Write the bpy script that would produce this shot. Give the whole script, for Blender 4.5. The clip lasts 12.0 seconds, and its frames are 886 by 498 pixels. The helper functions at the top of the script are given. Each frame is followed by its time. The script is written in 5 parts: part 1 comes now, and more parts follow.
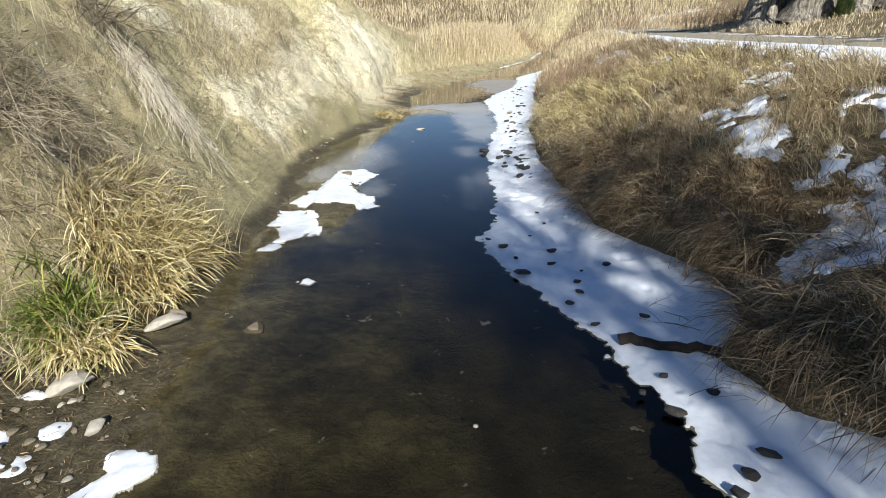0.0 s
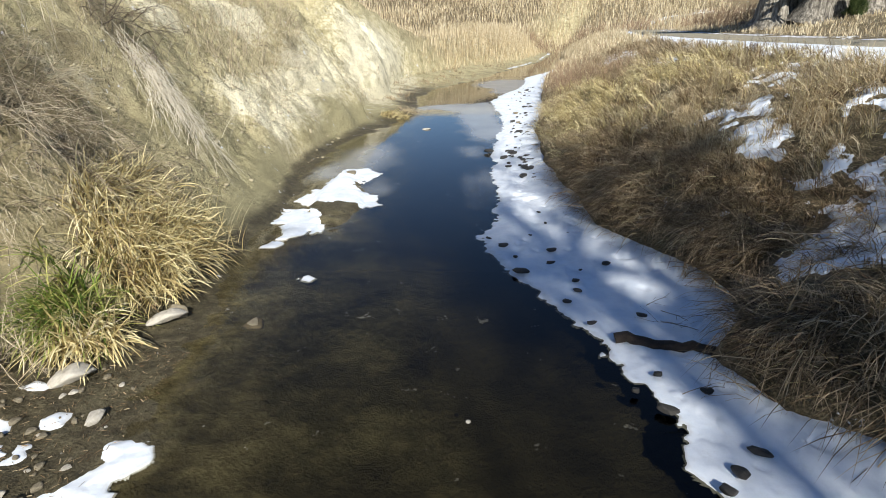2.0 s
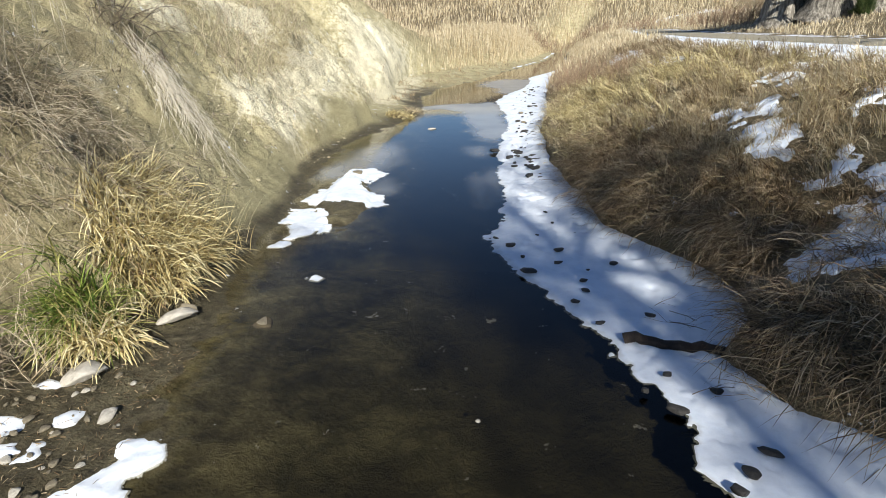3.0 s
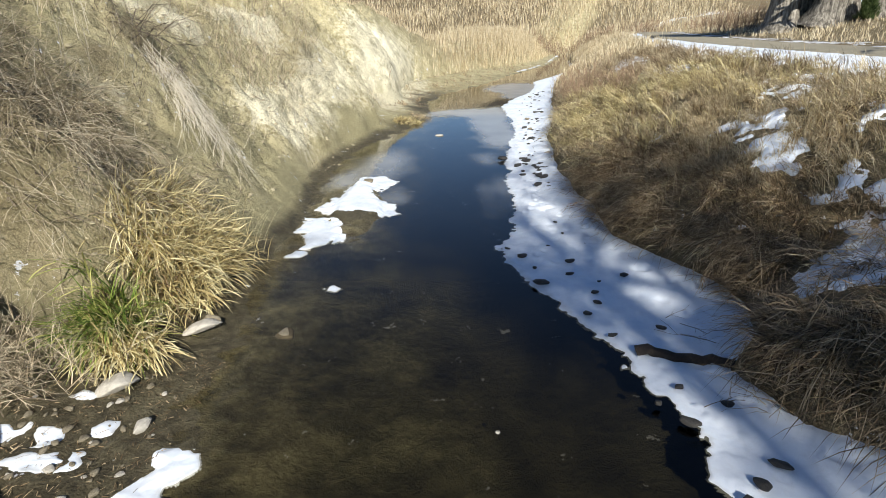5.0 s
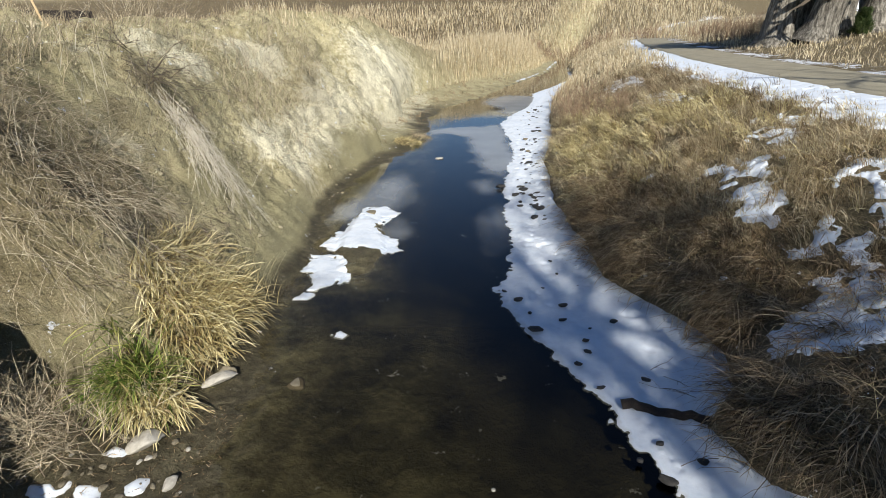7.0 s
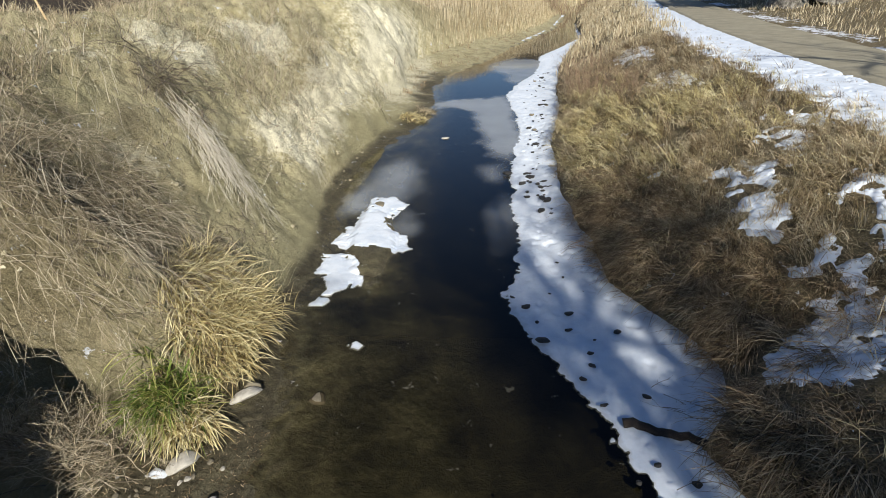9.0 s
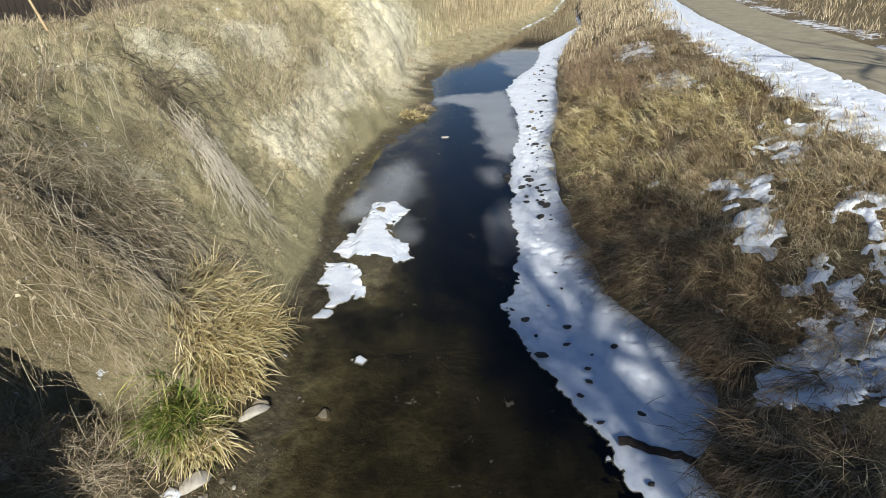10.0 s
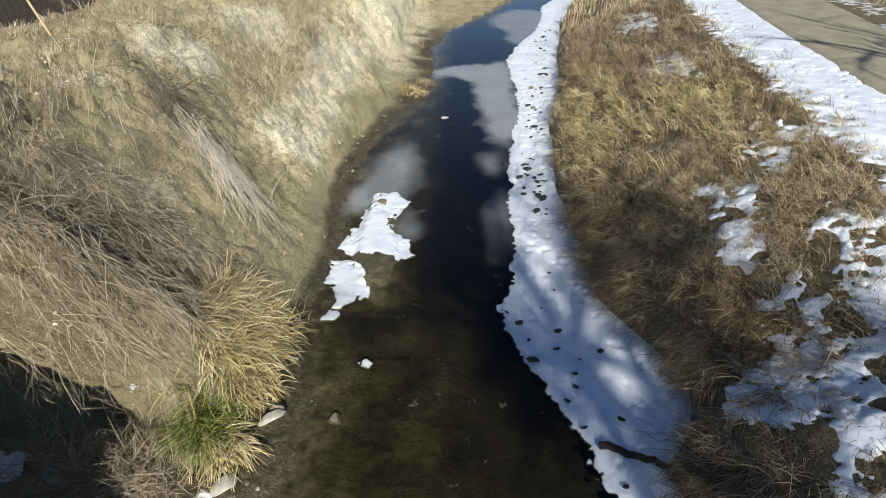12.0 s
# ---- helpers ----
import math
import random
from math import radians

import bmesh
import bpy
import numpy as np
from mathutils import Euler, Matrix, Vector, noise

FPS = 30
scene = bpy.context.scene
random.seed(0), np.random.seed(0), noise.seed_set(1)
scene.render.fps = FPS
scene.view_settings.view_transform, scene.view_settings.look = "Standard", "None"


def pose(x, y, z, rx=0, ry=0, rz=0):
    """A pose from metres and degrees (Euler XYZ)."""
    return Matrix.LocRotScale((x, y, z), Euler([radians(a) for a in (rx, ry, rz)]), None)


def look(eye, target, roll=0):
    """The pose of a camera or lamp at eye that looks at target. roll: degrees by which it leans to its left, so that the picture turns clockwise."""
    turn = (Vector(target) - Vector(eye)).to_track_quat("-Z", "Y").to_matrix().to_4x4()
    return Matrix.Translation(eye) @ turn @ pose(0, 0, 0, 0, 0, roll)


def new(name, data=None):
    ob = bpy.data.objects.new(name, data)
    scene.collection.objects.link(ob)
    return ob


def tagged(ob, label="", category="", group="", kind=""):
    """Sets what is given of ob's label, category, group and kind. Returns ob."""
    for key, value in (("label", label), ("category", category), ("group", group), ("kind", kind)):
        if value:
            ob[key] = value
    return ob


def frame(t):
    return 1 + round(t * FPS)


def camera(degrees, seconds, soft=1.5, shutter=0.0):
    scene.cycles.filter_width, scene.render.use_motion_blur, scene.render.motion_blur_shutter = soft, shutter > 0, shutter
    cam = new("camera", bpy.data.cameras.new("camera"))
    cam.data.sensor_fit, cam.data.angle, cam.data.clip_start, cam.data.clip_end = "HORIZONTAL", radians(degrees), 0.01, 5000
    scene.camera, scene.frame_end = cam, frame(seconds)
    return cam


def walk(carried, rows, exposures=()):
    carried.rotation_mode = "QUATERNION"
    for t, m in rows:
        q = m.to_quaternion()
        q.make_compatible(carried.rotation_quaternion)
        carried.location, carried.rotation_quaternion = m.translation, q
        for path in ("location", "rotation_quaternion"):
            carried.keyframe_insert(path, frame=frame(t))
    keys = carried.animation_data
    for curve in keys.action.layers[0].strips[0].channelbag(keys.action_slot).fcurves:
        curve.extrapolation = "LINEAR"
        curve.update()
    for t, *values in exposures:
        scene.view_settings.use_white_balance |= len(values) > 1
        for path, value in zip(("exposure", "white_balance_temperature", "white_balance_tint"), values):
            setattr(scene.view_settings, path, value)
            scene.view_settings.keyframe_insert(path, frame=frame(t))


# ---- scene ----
cam = camera(82.2, 12.0, soft=0.55)
PATH = [
    (0, (0.07, 0.112, 3.838), (0.022, 1.949, 3.049), -1.1),
    (0.5, (0.113, 0.072, 3.83), (0.062, 1.909, 3.041), -1.1),
    (1, (0.171, 0.04, 3.82), (0.12, 1.878, 3.033), -1.1),
    (1.5, (0.216, 0.033, 3.816), (0.168, 1.871, 3.03), -1.1),
    (2, (0.225, 0.054, 3.815), (0.144, 1.892, 3.029), -1.1),
    (2.5, (0.212, 0.058, 3.816), (0.117, 1.894, 3.029), -1.2),
    (3, (0.156, 0.037, 3.825), (0.061, 1.874, 3.038), -1.2),
    (5, (-0.046, -0.105, 4.09), (-0.15, 1.732, 3.307), -1.2),
    (5.5, (-0.044, -0.158, 4.319), (-0.146, 1.68, 3.539), -1.1),
    (6, (-0.042, -0.205, 4.569), (-0.145, 1.634, 3.791), -1.2),
    (6.5, (-0.029, -0.244, 4.84), (-0.132, 1.597, 4.065), -1.2),
    (7, (-0.029, -0.266, 5.153), (-0.132, 1.571, 4.368), -1.2),
    (9, (-0.192, -0.048, 6.337), (-0.303, 1.71, 5.389), -1.4),
    (9.5, (-0.226, 0.025, 6.65), (-0.334, 1.769, 5.678), -1.4),
    (10, (-0.237, 0.088, 7.016), (-0.343, 1.815, 6.013), -1.4),
    (10.5, (-0.196, 0.139, 7.382), (-0.302, 1.84, 6.336), -1.4),
    (11, (-0.167, 0.203, 7.748), (-0.272, 1.879, 6.662), -1.4),
    (11.5, (-0.174, 0.254, 8.111), (-0.279, 1.903, 6.984), -1.5),
    (12, (-0.217, 0.26, 8.474), (-0.319, 1.88, 7.306), -1.4),
]
walk(cam, [(t, look(eye, target, roll)) for t, eye, target, roll in PATH],
     [(0, 0.64), (5.0, 0.60), (6.0, 0.48), (7.0, 0.36), (9.0, 0.30), (12, 0.31)])

# ---- light ----
SUN_FROM = Vector((0.22, -0.80, 0.55)).normalized()
world = bpy.data.worlds.new("sky")
scene.world = world
world.use_nodes = True
wn = world.node_tree.nodes
sky = wn.new("ShaderNodeTexSky")
sky.sky_type = "NISHITA"
sky.sun_disc = False
sky.sun_elevation = math.asin(SUN_FROM.z)
sky.sun_rotation = math.atan2(SUN_FROM.x, SUN_FROM.y)
sky.altitude = 1800
sky.air_density, sky.dust_density, sky.ozone_density = 1.0, 0.1, 4.0
world.node_tree.links.new(sky.outputs[0], wn["Background"].inputs[0])
wn["Background"].inputs[1].default_value = 0.075
sun = new("sun", bpy.data.lights.new("sun", "SUN"))
sun.data.energy, sun.data.angle, sun.data.color = 5.0, radians(0.53), (1.0, 0.955, 0.86)
sun.matrix_world = look((0, 0, 60), Vector((0, 0, 60)) - SUN_FROM)


# ---- materials ----
def nodes_of(name):
    m = bpy.data.materials.new(name)
    m.use_nodes = True
    nt = m.node_tree
    return m, nt.nodes, nt.links, nt.nodes["Principled BSDF"]


def put(ns, ls, kind, ins=None, **attrs):
    n = ns.new(kind)
    for k, v in attrs.items():
        if k == "operation":
            n.operation = v
        elif k == "blend_type":
            n.blend_type = v
        elif k == "data_type":
            n.data_type = v
        elif k == "attribute_name":
            n.attribute_name = v
    for k, v in (ins or {}).items():
        if isinstance(v, bpy.types.NodeSocket):
            ls.new(v, n.inputs[k])
        else:
            n.inputs[k].default_value = v
    return n


def noise_at(ns, ls, scale, detail=5, rough=0.6, vec=None):
    co = vec or put(ns, ls, "ShaderNodeTexCoord").outputs["Object"]
    return put(ns, ls, "ShaderNodeTexNoise", {"Vector": co, "Scale": scale, "Detail": detail, "Roughness": rough}).outputs["Fac"]


def ramp(ns, ls, fac, stops):
    r = ns.new("ShaderNodeValToRGB")
    e = r.color_ramp.elements
    while len(e) < len(stops):
        e.new(0.5)
    for k, (p, c) in enumerate(stops):
        e[k].position, e[k].color = p, (*c, 1)
    ls.new(fac, r.inputs[0])
    return r.outputs[0]


def mixc(ns, ls, fac, a, b, mode="MIX"):
    n = put(ns, ls, "ShaderNodeMix", data_type="RGBA", blend_type=mode)
    for k, v in ((0, fac), (6, a), (7, b)):
        if isinstance(v, bpy.types.NodeSocket):
            ls.new(v, n.inputs[k])
        else:
            n.inputs[k].default_value = (*v, 1) if isinstance(v, tuple) else v
    return n.outputs[2]


def math2(ns, ls, op, a, b=0.0, clamp=False):
    n = put(ns, ls, "ShaderNodeMath", {0: a, 1: b}, operation=op)
    n.use_clamp = clamp
    return n.outputs[0]


def bump(ns, ls, bsdf, height, strength, dist):
    b = put(ns, ls, "ShaderNodeBump", {"Height": height, "Strength": strength, "Distance": dist})
    ls.new(b.outputs[0], bsdf.inputs["Normal"])


def rough_material(name, stops, scale, roughness, bump_d=0.01, grain=6.0, spec=0.3):
    """A mottled surface: broad stains by one noise, fine grain and relief by another."""
    m, ns, ls, b = nodes_of(name)
    broad = noise_at(ns, ls, scale)
    fine = noise_at(ns, ls, scale * grain, 8, 0.7)
    f = math2(ns, ls, "ADD", math2(ns, ls, "MULTIPLY", broad, 0.6), math2(ns, ls, "MULTIPLY", fine, 0.4))
    ls.new(ramp(ns, ls, f, stops), b.inputs["Base Color"])
    b.inputs["Roughness"].default_value = roughness
    b.inputs["Specular IOR Level"].default_value = spec
    bump(ns, ls, b, math2(ns, ls, "ADD", broad, fine), 0.8, bump_d)
    return m


def blade_material(name, stops, roughness=0.65, thin=0.25):
    """Dry stems and blades: each one a tone of its own, with some light through it."""
    m, ns, ls, b = nodes_of(name)
    isl = put(ns, ls, "ShaderNodeNewGeometry").outputs["Random Per Island"]
    n = math2(ns, ls, "ADD", math2(ns, ls, "MULTIPLY", noise_at(ns, ls, 0.9, 2), 0.5), math2(ns, ls, "MULTIPLY", noise_at(ns, ls, 4.5, 2), 0.5))
    n = math2(ns, ls, "MULTIPLY", math2(ns, ls, "SUBTRACT", n, 0.25), 2.0, True)
    f = math2(ns, ls, "ADD", math2(ns, ls, "MULTIPLY", isl, 0.55), math2(ns, ls, "MULTIPLY", n, 0.45))
    col = ramp(ns, ls, f, stops)
    ls.new(col, b.inputs["Base Color"])
    b.inputs["Roughness"].default_value = roughness
    b.inputs["Specular IOR Level"].default_value = 0.25
    if thin:
        t = put(ns, ls, "ShaderNodeBsdfTranslucent", {"Color": col})
        mx = put(ns, ls, "ShaderNodeMixShader", {0: thin, 1: b.outputs[0], 2: t.outputs[0]})
        ls.new(mx.outputs[0], ns["Material Output"].inputs[0])
    return m


SOIL_PALE, SOIL, SOIL_DARK = (0.84, 0.785, 0.59), (0.55, 0.485, 0.29), (0.15, 0.122, 0.065)


def ground_material():
    m, ns, ls, b = nodes_of("bank_earth")
    at = {k: put(ns, ls, "ShaderNodeAttribute", attribute_name=k).outputs["Fac"] for k in ("snow", "wet", "pale", "litter", "damp", "bed", "deep")}
    n1, n2, n3 = noise_at(ns, ls, 0.9, 6), noise_at(ns, ls, 5.0, 8, 0.7), noise_at(ns, ls, 38.0, 6, 0.7)
    soil = ramp(ns, ls, math2(ns, ls, "ADD", math2(ns, ls, "MULTIPLY", n2, 0.6), math2(ns, ls, "MULTIPLY", n3, 0.4)),
                [(0.30, SOIL_DARK), (0.50, SOIL), (0.70, (0.62, 0.555, 0.345))])
    pale = math2(ns, ls, "ADD", at["pale"], math2(ns, ls, "MULTIPLY", math2(ns, ls, "SUBTRACT", n2, 0.5), 2.2))
    pale = math2(ns, ls, "MULTIPLY", math2(ns, ls, "SUBTRACT", pale, 0.40), 2.4, True)
    col = mixc(ns, ls, pale, soil, ramp(ns, ls, n3, [(0.32, (0.38, 0.335, 0.205)), (0.5, SOIL_PALE), (0.66, (0.78, 0.73, 0.56))]))
    moss = math2(ns, ls, "MULTIPLY", math2(ns, ls, "SUBTRACT", n1, 0.50), 5.0, True)
    col = mixc(ns, ls, math2(ns, ls, "MULTIPLY", moss, 0.55), col, (0.21, 0.18, 0.065))
    specks = math2(ns, ls, "MULTIPLY", math2(ns, ls, "SUBTRACT", noise_at(ns, ls, 13.0, 9, 0.8), 0.55), 9.0, True)
    col = mixc(ns, ls, math2(ns, ls, "MULTIPLY", specks, 0.75), col, (0.09, 0.07, 0.04))
    litter = ramp(ns, ls, n3, [(0.35, (0.035, 0.026, 0.016)), (0.52, (0.14, 0.105, 0.06)), (0.70, (0.42, 0.34, 0.20))])
    col = mixc(ns, ls, at["litter"], col, litter)
    mud = ramp(ns, ls, math2(ns, ls, "ADD", math2(ns, ls, "MULTIPLY", n2, 0.6), math2(ns, ls, "MULTIPLY", n3, 0.4)), [(0.36, (0.032, 0.026, 0.016)), (0.5, (0.09, 0.076, 0.044)), (0.64, (0.18, 0.155, 0.095))])
    wet = math2(ns, ls, "ADD", at["wet"], math2(ns, ls, "MULTIPLY", math2(ns, ls, "SUBTRACT", n1, 0.5), 0.9), True)
    damp = math2(ns, ls, "ADD", at["damp"], math2(ns, ls, "MULTIPLY", math2(ns, ls, "SUBTRACT", n1, 0.5), 0.8), True)
    col = mixc(ns, ls, damp, col, ramp(ns, ls, n3, [(0.3, (0.25, 0.225, 0.12)), (0.7, (0.42, 0.38, 0.225))]))
    col = mixc(ns, ls, wet, col, mud)
    silt = ramp(ns, ls, math2(ns, ls, "ADD", math2(ns, ls, "MULTIPLY", n1, 0.7), math2(ns, ls, "MULTIPLY", n2, 0.3)), [(0.36, (0.045, 0.04, 0.022)), (0.5, (0.14, 0.128, 0.07)), (0.62, (0.30, 0.28, 0.165))])
    col = mixc(ns, ls, at["bed"], col, silt)
    # near-black mixed into the bed's colour for light lost in deeper water
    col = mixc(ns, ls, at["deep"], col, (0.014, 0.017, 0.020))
    sn = math2(ns, ls, "ADD", at["snow"], math2(ns, ls, "MULTIPLY", math2(ns, ls, "SUBTRACT", noise_at(ns, ls, 2.6, 6, 0.65), 0.5), 3.0))
    sn = math2(ns, ls, "ADD", sn, math2(ns, ls, "MULTIPLY", math2(ns, ls, "SUBTRACT", noise_at(ns, ls, 17.0, 5, 0.7), 0.55), 0.9))
    sn = math2(ns, ls, "MULTIPLY", math2(ns, ls, "SUBTRACT", sn, 0.45), 11.0, True)
    col = mixc(ns, ls, sn, col, (0.78, 0.80, 0.84))
    ls.new(col, b.inputs["Base Color"])
    ls.new(math2(ns, ls, "SUBTRACT", 0.92, math2(ns, ls, "MULTIPLY", wet, 0.35)), b.inputs["Roughness"])
    b.inputs["Specular IOR Level"].default_value = 0.3
    hgt = math2(ns, ls, "ADD", n2, math2(ns, ls, "MULTIPLY", n3, 0.35))
    bump(ns, ls, b, hgt, 1.0, 0.16)
    return m


def snow_material(name="old_snow", dirt=0.25):
    m, ns, ls, b = nodes_of(name)
    n1, n2 = noise_at(ns, ls, 2.5, 5), noise_at(ns, ls, 60.0, 5)
    col = ramp(ns, ls, n1, [(0.30, (0.60, 0.67, 0.77)), (0.55, (0.74, 0.79, 0.86))])
    spots = math2(ns, ls, "MULTIPLY", math2(ns, ls, "SUBTRACT", noise_at(ns, ls, 22.0, 6, 0.7), 0.66), 9.0, True)
    col = mixc(ns, ls, math2(ns, ls, "MULTIPLY", spots, dirt), col, (0.30, 0.27, 0.22))
    rim = put(ns, ls, "ShaderNodeAttribute", attribute_name="rim").outputs["Fac"]
    icy = math2(ns, ls, "ADD", rim, math2(ns, ls, "MULTIPLY", math2(ns, ls, "SUBTRACT", noise_at(ns, ls, 9.0, 6, 0.7), 0.5), 1.2), True)
    col = mixc(ns, ls, math2(ns, ls, "MULTIPLY", icy, 0.6), col, (0.46, 0.46, 0.44))
    ls.new(col, b.inputs["Base Color"])
    b.inputs["Roughness"].default_value = 0.6
    b.inputs["Specular IOR Level"].default_value = 0.35
    bump(ns, ls, b, math2(ns, ls, "ADD", n1, math2(ns, ls, "MULTIPLY", n2, 0.2)), 0.5, 0.03)
    return m


def water_material():
    """Still brown water: clear enough to show the bed, mirror-like at low angles."""
    m, ns, ls, b = nodes_of("creek_water")
    ns.remove(b)
    depth = put(ns, ls, "ShaderNodeAttribute", attribute_name="depth").outputs["Fac"]
    murk = ramp(ns, ls, math2(ns, ls, "MULTIPLY", depth, 2.6, True), [(0.0, (0.80, 0.78, 0.72)), (0.12, (0.42, 0.39, 0.31)), (0.4, (0.22, 0.205, 0.155)), (1.0, (0.17, 0.16, 0.12))])
    t = put(ns, ls, "ShaderNodeBsdfTransparent", {"Color": murk})
    g = put(ns, ls, "ShaderNodeBsdfGlossy", {"Color": (1, 1, 1, 1), "Roughness": 0.03})
    f = put(ns, ls, "ShaderNodeFresnel", {"IOR": 1.33})
    bm = put(ns, ls, "ShaderNodeBump", {"Height": noise_at(ns, ls, 3.0, 3), "Strength": 0.05, "Distance": 0.02})
    for n in (g, f):
        ls.new(bm.outputs[0], n.inputs["Normal"])
    mx = put(ns, ls, "ShaderNodeMixShader", {0: f.outputs[0], 1: t.outputs[0], 2: g.outputs[0]})
    ls.new(mx.outputs[0], ns["Material Output"].inputs[0])
    return m


def ice_material():
    """Thin grey ice film that thins out to nothing."""
    m, ns, ls, b = nodes_of("thin_ice")
    fac = put(ns, ls, "ShaderNodeAttribute", attribute_name="film").outputs["Fac"]
    n = noise_at(ns, ls, 0.55, 3, 0.45)
    n2 = noise_at(ns, ls, 14.0, 6, 0.6)
    f = math2(ns, ls, "ADD", fac, math2(ns, ls, "MULTIPLY", math2(ns, ls, "SUBTRACT", n, 0.5), 0.35))
    f = math2(ns, ls, "MULTIPLY", math2(ns, ls, "SUBTRACT", f, 0.10), 1.15, True)
    f = math2(ns, ls, "MULTIPLY", f, math2(ns, ls, "ADD", 0.40, math2(ns, ls, "MULTIPLY", n2, 0.2)))
    b.inputs["Base Color"].default_value = (0.62, 0.66, 0.70, 1)
    b.inputs["Roughness"].default_value = 0.28
    t = put(ns, ls, "ShaderNodeBsdfTransparent")
    mx = put(ns, ls, "ShaderNodeMixShader", {0: f, 1: t.outputs[0], 2: b.outputs[0]})
    ls.new(mx.outputs[0], ns["Material Output"].inputs[0])
    return m


M_GROUND = ground_material()
M_SNOW = snow_material()
M_WATER = water_material()
M_ICE = ice_material()
M_PATH = rough_material("packed_grit", [(0.3, (0.20, 0.18, 0.13)), (0.55, (0.31, 0.28, 0.205)), (0.75, (0.40, 0.365, 0.275))], 1.2, 0.9, 0.01, 14)
M_ROCK_DARK = rough_material("dark_wet_stone", [(0.3, (0.022, 0.021, 0.02)), (0.6, (0.055, 0.052, 0.048)), (0.8, (0.12, 0.115, 0.10))], 9.0, 0.55, 0.01)
M_ROCK_PALE = rough_material("pale_limestone", [(0.3, (0.34, 0.31, 0.26)), (0.55, (0.50, 0.47, 0.41)), (0.8, (0.62, 0.59, 0.53))], 6.0, 0.8, 0.015)
M_ROCK_TAN = rough_material("muddy_stone", [(0.3, (0.12, 0.10, 0.07)), (0.6, (0.24, 0.21, 0.15)), (0.8, (0.34, 0.30, 0.22))], 8.0, 0.75, 0.01)
M_CLAY = rough_material("dry_clay", [(0.3, (0.26, 0.22, 0.14)), (0.55, (0.42, 0.37, 0.25)), (0.75, (0.56, 0.50, 0.37))], 7.0, 0.95, 0.02)

M_CRUMB = blade_material("clay_crust", [(0.1, (0.28, 0.24, 0.15)), (0.5, (0.46, 0.41, 0.27)), (0.85, (0.66, 0.61, 0.45))], 0.95, 0)
M_EARTH_CRUMB = blade_material("damp_earth_crumbs", [(0.2, (0.045, 0.036, 0.02)), (0.5, (0.15, 0.125, 0.07)), (0.85, (0.46, 0.41, 0.26))], 0.95, 0)


def bark_material():
    """Deeply furrowed bark: ridges run up the trunk."""
    m, ns, ls, b = nodes_of("furrowed_bark")
    co = put(ns, ls, "ShaderNodeTexCoord").outputs["Object"]
    up = put(ns, ls, "ShaderNodeMapping", {"Vector": co, "Scale": (5.0, 5.0, 0.9)}).outputs[0]
    ridges, fine = noise_at(ns, ls, 1.0, 6, 0.65, up), noise_at(ns, ls, 9.0, 6, 0.7)
    f = math2(ns, ls, "ADD", math2(ns, ls, "MULTIPLY", ridges, 0.75), math2(ns, ls, "MULTIPLY", fine, 0.25))
    ls.new(ramp(ns, ls, f, [(0.38, (0.035, 0.03, 0.025)), (0.5, (0.16, 0.145, 0.12)), (0.64, (0.40, 0.37, 0.32))]), b.inputs["Base Color"])
    b.inputs["Roughness"].default_value = 0.95
    bump(ns, ls, b, ridges, 1.0, 0.18)
    return m


M_BARK = bark_material()
M_LOG = rough_material("wet_dark_wood", [(0.3, (0.012, 0.009, 0.007)), (0.55, (0.04, 0.03, 0.023)), (0.75, (0.09, 0.07, 0.055))], 10.0, 0.7, 0.02)
M_STAKE = rough_material("raw_lath", [(0.3, (0.50, 0.36, 0.20)), (0.7, (0.66, 0.50, 0.30))], 12.0, 0.7, 0.003)
M_SHED = rough_material("dark_brown_boards", [(0.3, (0.018, 0.014, 0.012)), (0.6, (0.035, 0.027, 0.022)), (0.8, (0.055, 0.042, 0.034))], 3.0, 0.7, 0.01)
M_FABRIC = rough_material("black_silt_fabric", [(0.3, (0.03, 0.028, 0.025)), (0.7, (0.08, 0.07, 0.06))], 3.0, 0.9, 0.02)
M_GRASS_GOLD = blade_material("golden_grass", [(0.15, (0.20, 0.145, 0.06)), (0.42, (0.60, 0.50, 0.245)), (0.8, (0.90, 0.82, 0.52))], thin=0.28)
M_GRASS_BROWN = blade_material("brown_grass", [(0.20, (0.055, 0.034, 0.020)), (0.48, (0.26, 0.185, 0.105)), (0.82, (0.62, 0.50, 0.32))], thin=0.18)
M_GRASS_GREEN = blade_material("green_grass", [(0.2, (0.07, 0.14, 0.025)), (0.5, (0.22, 0.29, 0.06)), (0.8, (0.58, 0.54, 0.21))])
M_JUNIPER = blade_material("juniper_needles", [(0.15, (0.035, 0.065, 0.02)), (0.5, (0.09, 0.13, 0.045)), (0.85, (0.18, 0.21, 0.09))])
M_REED = blade_material("dry_reeds", [(0.18, (0.24, 0.18, 0.10)), (0.5, (0.58, 0.48, 0.31)), (0.82, (0.84, 0.75, 0.55))])
M_TWIG_GREY = blade_material("grey_twigs", [(0.18, (0.075, 0.058, 0.037)), (0.5, (0.33, 0.27, 0.18)), (0.85, (0.74, 0.66, 0.49))], 0.8, 0)
M_TWIG_PALE = blade_material("bleached_stems", [(0.1, (0.30, 0.26, 0.20)), (0.5, (0.52, 0.47, 0.37)), (0.9, (0.68, 0.63, 0.52))], 0.7, 0)
M_TWIG_DARK = blade_material("dark_twigs", [(0.1, (0.05, 0.037, 0.028)), (0.5, (0.12, 0.095, 0.07)), (0.9, (0.24, 0.20, 0.15))], 0.85, 0)
